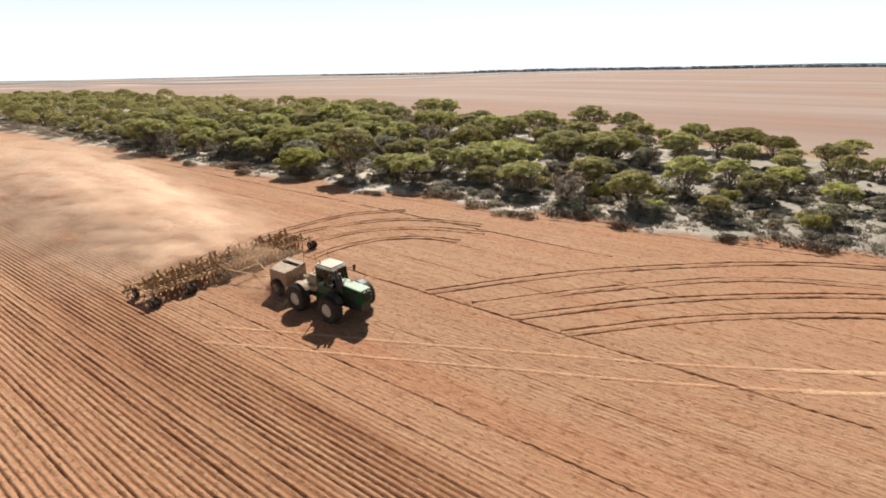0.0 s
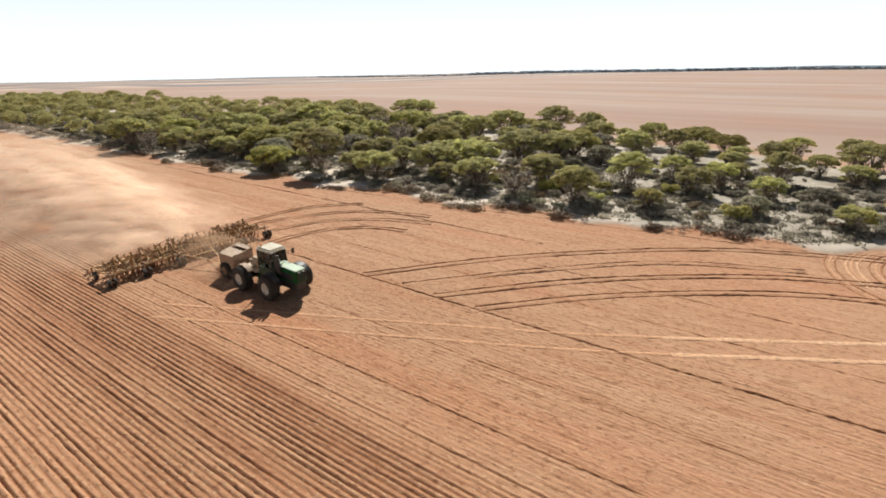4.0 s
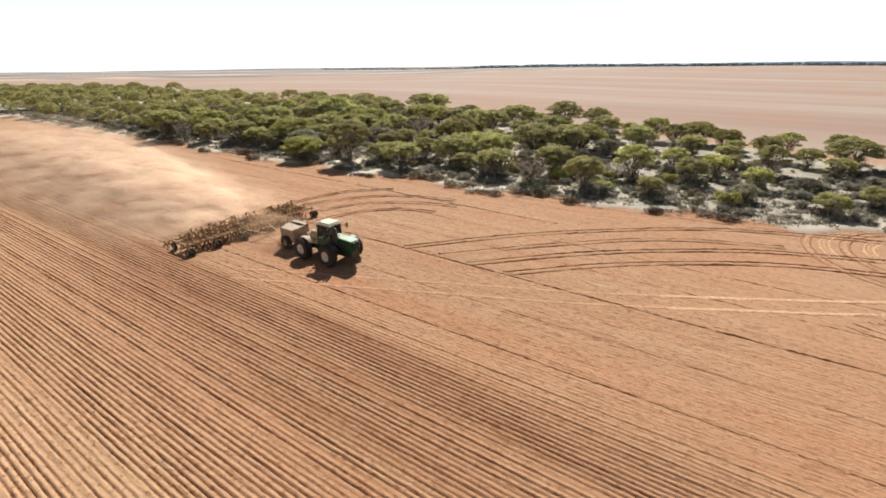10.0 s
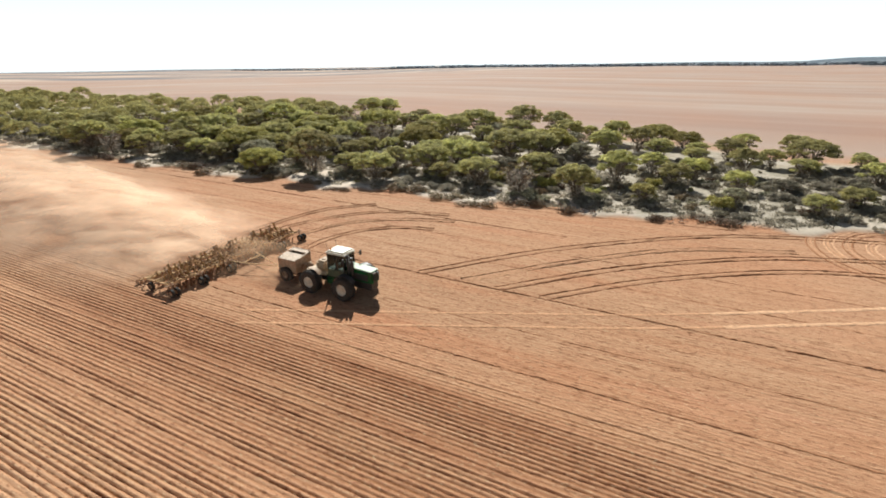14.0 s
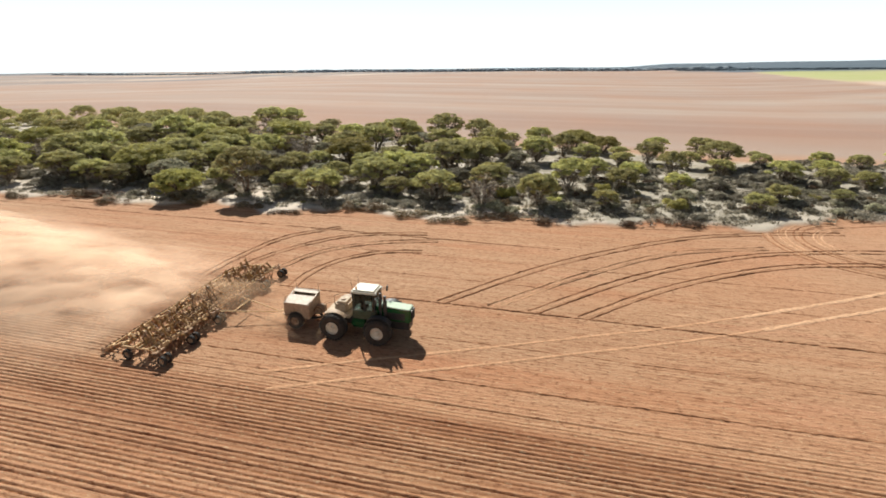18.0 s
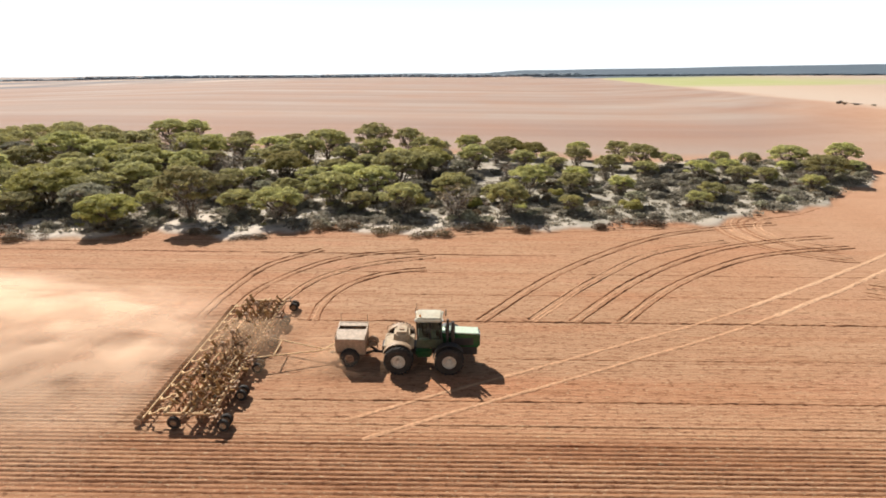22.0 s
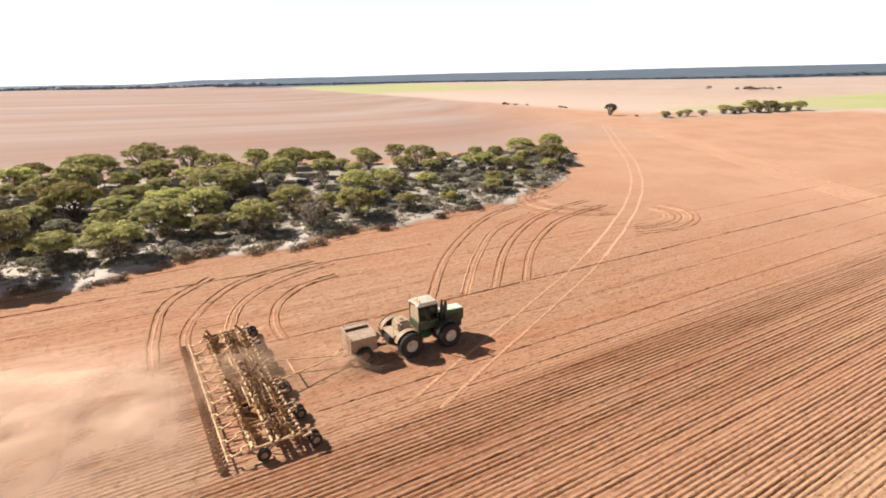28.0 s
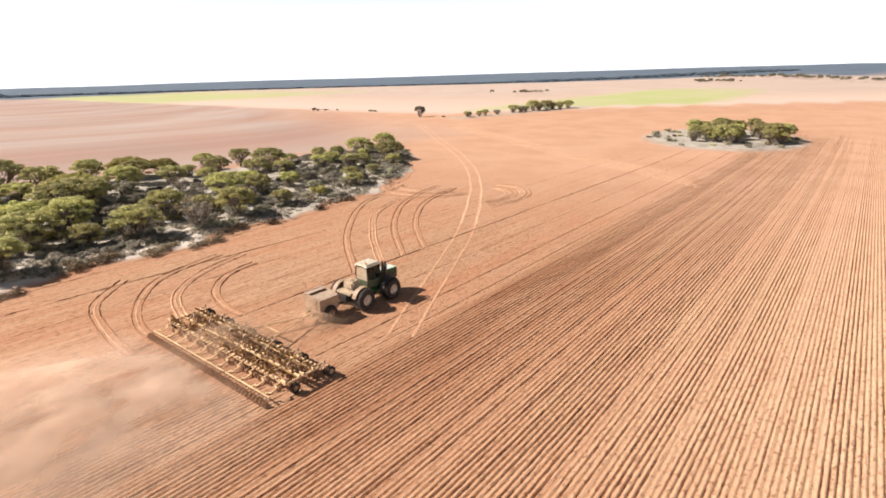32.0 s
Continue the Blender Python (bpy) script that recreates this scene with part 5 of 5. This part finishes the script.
# ---------------------------------------------------------------- wheel tracks and furrow lines
def ribbon(name, path, width, material, label, height=0.05, step=0.6, double=0.0, wander=0.03, seed=0, lift=0.0, steady=0.0):
    """A low double-ridged track pressed into the soil along a path of (x, y) points; double gives two ruts that far apart."""
    rng = random.Random(seed)
    pts = [Vector((*p, 0)) for p in path]
    fine = [pts[0]]
    for a, b in zip(pts[:-1], pts[1:]):
        k = max(1, int((b - a).length / step))
        fine += [a.lerp(b, i / k) for i in range(1, k + 1)]
    bm = bmesh.new()
    for off in ((-double / 2, double / 2) if double else (0,)):
        prev = None
        for i, p in enumerate(fine):
            d = (fine[min(i + 1, len(fine) - 1)] - fine[max(i - 1, 0)]).normalized()
            side = Vector((-d.y, d.x, 0))
            drift = 0.10 * noise.noise(Vector((i * step * 0.15, off, seed * 3.7)))
            c = p + side * (off + drift + rng.uniform(-wander, wander))
            w = width * rng.uniform(0.75, 1.25)
            proud = 0.05 + steady + (1.25 - steady) * (0.5 + noise.noise(Vector((i * step * 0.45, off * 2, seed * 1.9)))) + rng.uniform(-0.35, 0.35)
            ring = []
            for u, h in ((-1, -0.6), (-0.45, 0.7), (0.0, 1.0), (0.4, 0.7), (1, -0.6)):
                q = c + side * (u * w / 2)
                hh = h * height * max(-0.2, proud) * rng.uniform(0.7, 1.3)
                ring.append(bm.verts.new((q.x, q.y, z_at(q.x, q.y) + lift + hh)))
            if prev:
                for j in range(4):
                    bm.faces.new((prev[j], prev[j + 1], ring[j + 1], ring[j]))
            prev = ring
    if name == "turning_track":
        ribbon("pressed_band", path, 0.18, M_PALE, "pale pressed band between two ruts", 0.012, 0.6, 0, 0.02, seed + 200, 0.016, 0.9)
    loose = [v for v in bm.verts if not v.link_faces]
    for v in loose:
        bm.verts.remove(v)
    return tagged(obj(name, bm, material), label, "wheel track" if double else "furrow", kind="structure")


# old furrow lines that run with the rows
for i, (y0, x0, x1, hgt, w) in enumerate(((-3.5, -12, 150, 0.055, 0.26), (1.65, 2.6, 140, 0.03, 0.20), (7.4, -12.5, 150, 0.07, 0.30), (12.5, -100, 120, 0.022, 0.18), (17.8, -110, 110, 0.028, 0.20), (23.2, -130, 12, 0.05, 0.26))):
    ribbon("furrow_line", [(x0, y0), ((x0 + x1) / 2, y0 + 0.25), (x1, y0)], 0.85 * w, M_FURROW, "dark narrow furrow line across the bare soil", hgt, 0.3, 0, 0.03, 20 + i, 0, 0.25)
ribbon("edge_furrow", [(x, edge_at(x) - 1.7) for x in range(-150, 60, 5)], 0.28, M_FURROW, "dark furrow along the scrub edge", 0.05, 0.5, 0, 0.06, 31)
# turning arcs: two fans of double ruts that start on the same furrow
def through_points(points, n=8):
    """A smooth path through a few (x, y) points."""
    pts = [Vector(points[0])] + [Vector(q) for q in points] + [Vector(points[-1])]
    path = []
    for a, b, c, d in zip(pts[:-3], pts[1:-2], pts[2:-1], pts[3:]):
        for k in range(n):
            t = k / n
            path.append(tuple(0.5 * (2 * b + (c - a) * t + (2 * a - 5 * b + 4 * c - d) * t * t + (3 * b - a - 3 * c + d) * t ** 3)))
    return path + [tuple(pts[-1])]


FANS = (
    ((-20.7, 7.4), (-20.3, 12.5), (-18.6, 19.5), (-14.0, 24.4)),
    ((-18.2, 7.2), (-18.0, 12), (-15.6, 17.4), (-11.0, 22.2), (-3.2, 24.6)),
    ((-15.1, 7.2), (-14.7, 11), (-12.5, 16.4), (-8.0, 20.2), (-1.4, 22.6)),
    ((-11.2, 7.2), (-11.1, 10.6), (-9.6, 14.6), (-6.4, 17.6), (-2.2, 18.9)),
    ((2.6, 7.6), (11.8, 18.9), (24.2, 29.4), (33.6, 33.8), (43.6, 36.4)),
    ((7.0, 7.8), (13.9, 16.0), (23.2, 24.6), (33.6, 29.0)),
    ((10.4, 7.6), (19.4, 17.4), (30.0, 25.3), (38.6, 29.0), (47.6, 31.2)),
    ((14.4, 7.6), (22.4, 15.9), (32.4, 22.9), (39.6, 25.6), (47.6, 27.4)),
)
for i, q in enumerate(FANS):
    ribbon("turning_track", through_points(q), 0.25, M_PALE if i in (2, 5) else M_FURROW, "curved pair of wheel ruts from a turn", 0.068, 0.4, 0.85, 0.03, 40 + i, 0, 0.6)
# rings of ruts beyond the scrub end
for i, r in enumerate((1.0, 0.86, 0.72, 0.55)):
    ribbon("turning_track", [(46.5 + 11.5 * r * math.cos(a), 33 + 10.5 * r * math.sin(a)) for a in np.linspace(radians(105), radians(262), 24)], 0.24, M_TRACK if i % 2 else M_FURROW, "faint ring of turning ruts", 0.045, 0.5, 0.85, 0.03, 60 + i, 0, 0.6)
    ribbon("turning_track", [(46.0 + 11.6 * r * math.cos(a), 20.5 + 8.0 * r * math.sin(a)) for a in np.linspace(radians(-125), radians(20), 24)], 0.24, M_TRACK if i % 2 else M_FURROW, "faint ring of turning ruts", 0.045, 0.5, 0.85, 0.03, 70 + i, 0, 0.6)
# pale vehicle track across to the lone tree
lane = through_points([(-5.5, -6.3), (2.5, -2.4), (11.8, 2.0), (27.5, 10.0), (50.0, 24.0), (67.0, 36.8), (80.0, 48.5), (93.0, 61.5), (110.0, 80.0), (127.0, 98.0), (146.0, 118.0)])
ribbon("vehicle_track", [q for q in lane if q[0] <= 28], 0.28, M_PALE, "pair of pale wheel tracks across the paddock", 0.012, 0.5, 2.1, 0.03, 80, 0.022, 0.6)
ribbon("vehicle_track", [q for q in lane if q[0] >= 27.4], 0.42, M_TRACK, "pair of bleached wheel tracks towards the lone tree", 0.012, 0.5, 2.1, 0.03, 81, 0.022, 0.6)
for i in range(6):
    o_ = (i - 2.5) * 2.7
    ribbon("vehicle_track", [(150 + o_ * 0.8, 103 + o_ * 0.3), (124 + o_ * 0.9, 60 + o_ * 0.4), (103 + o_ * 0.9, 26 + o_ * 0.4), (86 + o_ * 0.9, -6 + o_ * 0.5)], 0.5, M_TRACK, "pale wheel tracks along the headland", 0.02, 0.9, 0, 0.08, 90 + i, 0.02, 0.5)


# ---------------------------------------------------------------- far trees
def far_trees():
    rng = random.Random(21)
    plant("paddock_tree", *tree_meshes(31, 5.6, 3.0, 44, 215, 0.13, M_LEAF_GREY, 4, 0.22, 0.85), pose(186, 152, z_at(186, 152)), "lone dark green tree in the open paddock", "tree", "")
    for k, (x, y, s) in enumerate(((192, 126, 0.55), (196, 128, 0.5), (201, 125, 0.6), (205, 124, 0.5), (213, 122, 0.65), (226, 120, 0.8), (231, 118, 0.85), (236, 118, 0.7), (241, 116, 0.95), (246, 115, 0.9), (251, 113, 1.0), (256, 112, 1.0), (262, 110, 0.95), (268, 108, 0.75))):
        plant("paddock_tree", *TREE_KINDS[(0, 3, 2, 1, 3)[k % 5]], pose(x, y, z_at(x, y), 0, 0, 40 * k) @ Matrix.Diagonal((s * 1.35, s * 1.35, s * 1.05, 1)), "olive tree in a row along the paddock boundary", "tree", "tree row at the paddock boundary")
    for k in range(46):
        a, r = rng.uniform(0, 2 * math.pi), math.sqrt(rng.random())
        x, y = ISLE[0] + 4 + 0.66 * r * ISLE[2] * math.cos(a), ISLE[1] - 3 + 0.66 * r * ISLE[3] * math.sin(a)
        plant("mallee_tree", *TREE_KINDS[(0, 1, 3, 2, 4)[k % 5]], pose(x, y, z_at(x, y) + 0.2, 0, 0, rng.uniform(0, 360)) @ Matrix.Scale(rng.uniform(0.65, 1.08), 4), LABELS[(0, 1, 3, 2, 4)[k % 5]], "tree", "trees of the scrub island")
    for k in range(40):
        a, r = rng.uniform(0, 2 * math.pi), math.sqrt(rng.uniform(0.3, 1))
        x, y = ISLE[0] + 0.92 * r * ISLE[2] * math.cos(a), ISLE[1] + 0.92 * r * ISLE[3] * math.sin(a)
        ob = new("scrub_bush", BUSH_KINDS[k % 4])
        ob.matrix_world = pose(x, y, z_at(x, y) + 0.2, 0, 0, rng.uniform(0, 360)) @ Matrix.Scale(rng.uniform(0.8, 1.4), 4)
        tagged(ob, "low grey-green bush on the scrub island", "bush", "bushes of the scrub island")
    # yellow-green round bushes by the scrub edge
    for x, y, s in ((-4.5, 42.5, 1.3), (3.5, 41.5, 1.35), (9, 46, 1.0), (-14, 45.5, 1.0), (26, 41, 1.35), (17, 49, 1.0), (-1, 49, 0.9)):
        ob = new("round_bush", BUSH_KINDS[4])
        ob.matrix_world = pose(x, y, z_at(x, y) + 0.22) @ Matrix.Scale(s, 4)
        tagged(ob, "rounded yellow-green bush on pale sand", "bush", "round bushes at the scrub edge")


far_trees()


def far_woodland():
    """Lines of woodland on the horizon, as low uneven crowns."""
    rng = random.Random(33)
    verts, faces = [], []

    def crown(x, y, r, h):
        base = z_at(x, y) - 0.5
        n0 = len(verts)
        for ring, (rr, zz) in enumerate(((1.0, 0.0), (1.05, 0.45), (0.7, 0.85))):
            for i in range(7):
                a = i * 2 * math.pi / 7 + ring * 0.4
                j = rng.uniform(0.8, 1.2)
                verts.append((x + r * rr * j * math.cos(a), y + r * rr * j * math.sin(a), base + h * zz * rng.uniform(0.85, 1.15)))
        verts.append((x, y, base + h))
        for ring in range(2):
            for i in range(7):
                j = (i + 1) % 7
                a, b = n0 + ring * 7 + i, n0 + ring * 7 + j
                faces.append((a, b, b + 7))
                faces.append((a, b + 7, a + 7))
        for i in range(7):
            faces.append((n0 + 14 + i, n0 + 14 + (i + 1) % 7, n0 + 21))

    def strip(x0, y0, x1, y1, n, deep, r, h):
        for _ in range(n):
            t = rng.random()
            crown(x0 + (x1 - x0) * t + rng.uniform(-deep, deep), y0 + (y1 - y0) * t + rng.uniform(-deep, deep), r * rng.uniform(0.6, 1.4), h * rng.uniform(0.6, 1.25))

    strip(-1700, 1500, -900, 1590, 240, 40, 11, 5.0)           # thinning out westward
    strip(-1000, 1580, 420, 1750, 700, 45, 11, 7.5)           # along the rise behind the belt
    # the treeline's haze is in its leaf colour
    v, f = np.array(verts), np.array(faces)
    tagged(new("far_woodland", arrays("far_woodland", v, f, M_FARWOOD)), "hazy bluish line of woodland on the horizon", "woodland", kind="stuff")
    verts.clear()
    faces.clear()
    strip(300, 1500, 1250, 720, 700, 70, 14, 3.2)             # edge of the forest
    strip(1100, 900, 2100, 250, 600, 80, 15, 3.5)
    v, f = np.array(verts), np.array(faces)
    tagged(new("forest_edge", arrays("forest_edge", v, f, M_FOREST)), "dark edge of a wide forest, tinted bluish for haze", "forest", kind="stuff")
    # rows of trees between the paddocks: leafy crowns with few, larger leaves
    crowns = []
    for k in (0, 2, 3):
        me = TREE_KINDS[k][1]
        q = np.zeros(len(me.vertices) * 3)
        me.vertices.foreach_get("co", q)
        q = q.reshape(-1, 3, 3)[::7]
        mid = q.mean(axis=1, keepdims=True)
        crowns.append((mid + (q - mid) * 2.6).reshape(-1, 3))
    vs = []

    def row(x0, y0, x1, y1, n, deep, s):
        for _ in range(n):
            t, a, k = rng.random(), rng.uniform(0, 6.28), s * rng.uniform(0.7, 1.25)
            x, y = x0 + (x1 - x0) * t + rng.uniform(-deep, deep), y0 + (y1 - y0) * t + rng.uniform(-deep, deep)
            q = crowns[rng.randrange(3)] * k
            vs.append(np.stack([q[:, 0] * math.cos(a) - q[:, 1] * math.sin(a) + x, q[:, 0] * math.sin(a) + q[:, 1] * math.cos(a) + y, q[:, 2] + z_at(x, y)], -1))

    row(470, 290, 495, 235, 18, 4, 0.75)
    row(860, 190, 872, 128, 26, 8, 1.1)
    row(1180, 230, 930, -60, 80, 22, 1.3)
    row(930, -60, 900, -420, 60, 20, 1.3)
    v = np.concatenate(vs)
    tagged(new("far_tree_rows", arrays("far_tree_rows", v, np.arange(len(v)).reshape(-1, 3), M_LEAF_GREY)), "grey-green rows of trees between far paddocks", "trees", kind="stuff")


far_woodland()


# ---------------------------------------------------------------- parked truck on the far boundary track
def parked_truck(x, y, turn):
    root = new("parked_truck")
    root.matrix_world = pose(x, y, z_at(x, y), 0, 0, turn)
    tagged(root, "small dark truck parked on the far boundary track", "truck")
    bm = bmesh.new()
    box(bm, (-2.4, -0.85, 0.55), (2.3, 0.85, 0.80), 0.04)
    part("chassis", bm, M_BLACK, root)
    bm = bmesh.new()
    box(bm, (0.9, -0.88, 0.80), (2.4, 0.88, 1.30), 0.10)
    box(bm, (0.0, -0.86, 0.80), (1.1, 0.86, 1.85), 0.12, (0.8, 0.9))
    part("cab", bm, M_BLACK, root, "dusty dark cab")
    bm = bmesh.new()
    box(bm, (-2.5, -0.95, 0.80), (-0.1, 0.95, 0.90), 0.02)
    for s in (-1, 1):
        box(bm, (-2.5, 0.93 * s - 0.02, 0.90), (-0.1, 0.93 * s + 0.02, 1.22), 0.01)
    part("tray", bm, M_DUSTY, root, "dusty steel tray")
    for x0 in (-1.5, 1.6):
        for s in (-1, 1):
            wheel(root, (x0, 0.82 * s, 0.38), 0.38, 0.26, 0.22, s, 0, "wheel", M_DUSTY, 14)
    return root


def parked_trailer(x, y, turn):
    root = new("parked_trailer")
    root.matrix_world = pose(x, y, z_at(x, y), 0, 0, turn)
    tagged(root, "low dark flat trailer standing behind the parked truck", "trailer")
    bm = bmesh.new()
    box(bm, (-2.6, -1.0, 0.62), (2.4, 1.0, 0.80), 0.03)
    beam(bm, (2.4, 0, 0.65), (3.6, 0, 0.60), 0.12, 0.10)
    part("deck", bm, M_BLACK, root)
    for x0 in (-0.6, 0.2):
        for s in (-1, 1):
            wheel(root, (x0, 0.92 * s, 0.36), 0.36, 0.24, 0.2, s, 0, "wheel", M_DUSTY, 14)


parked_truck(208.5, 262.0, 118)
parked_trailer(211.5, 255.5, 118)
for x, y, s in ((214.5, 247.5, 0.9), (212, 214, 1.3), (211, 209, 1.1), (190, 140, 0.9)):
    ob = new("scrub_bush", BUSH_KINDS[1])
    ob.matrix_world = pose(x, y, z_at(x, y)) @ Matrix.Scale(s, 4)
    tagged(ob, "lone grey bush beside the far boundary track", "bush", "bushes along the far track")
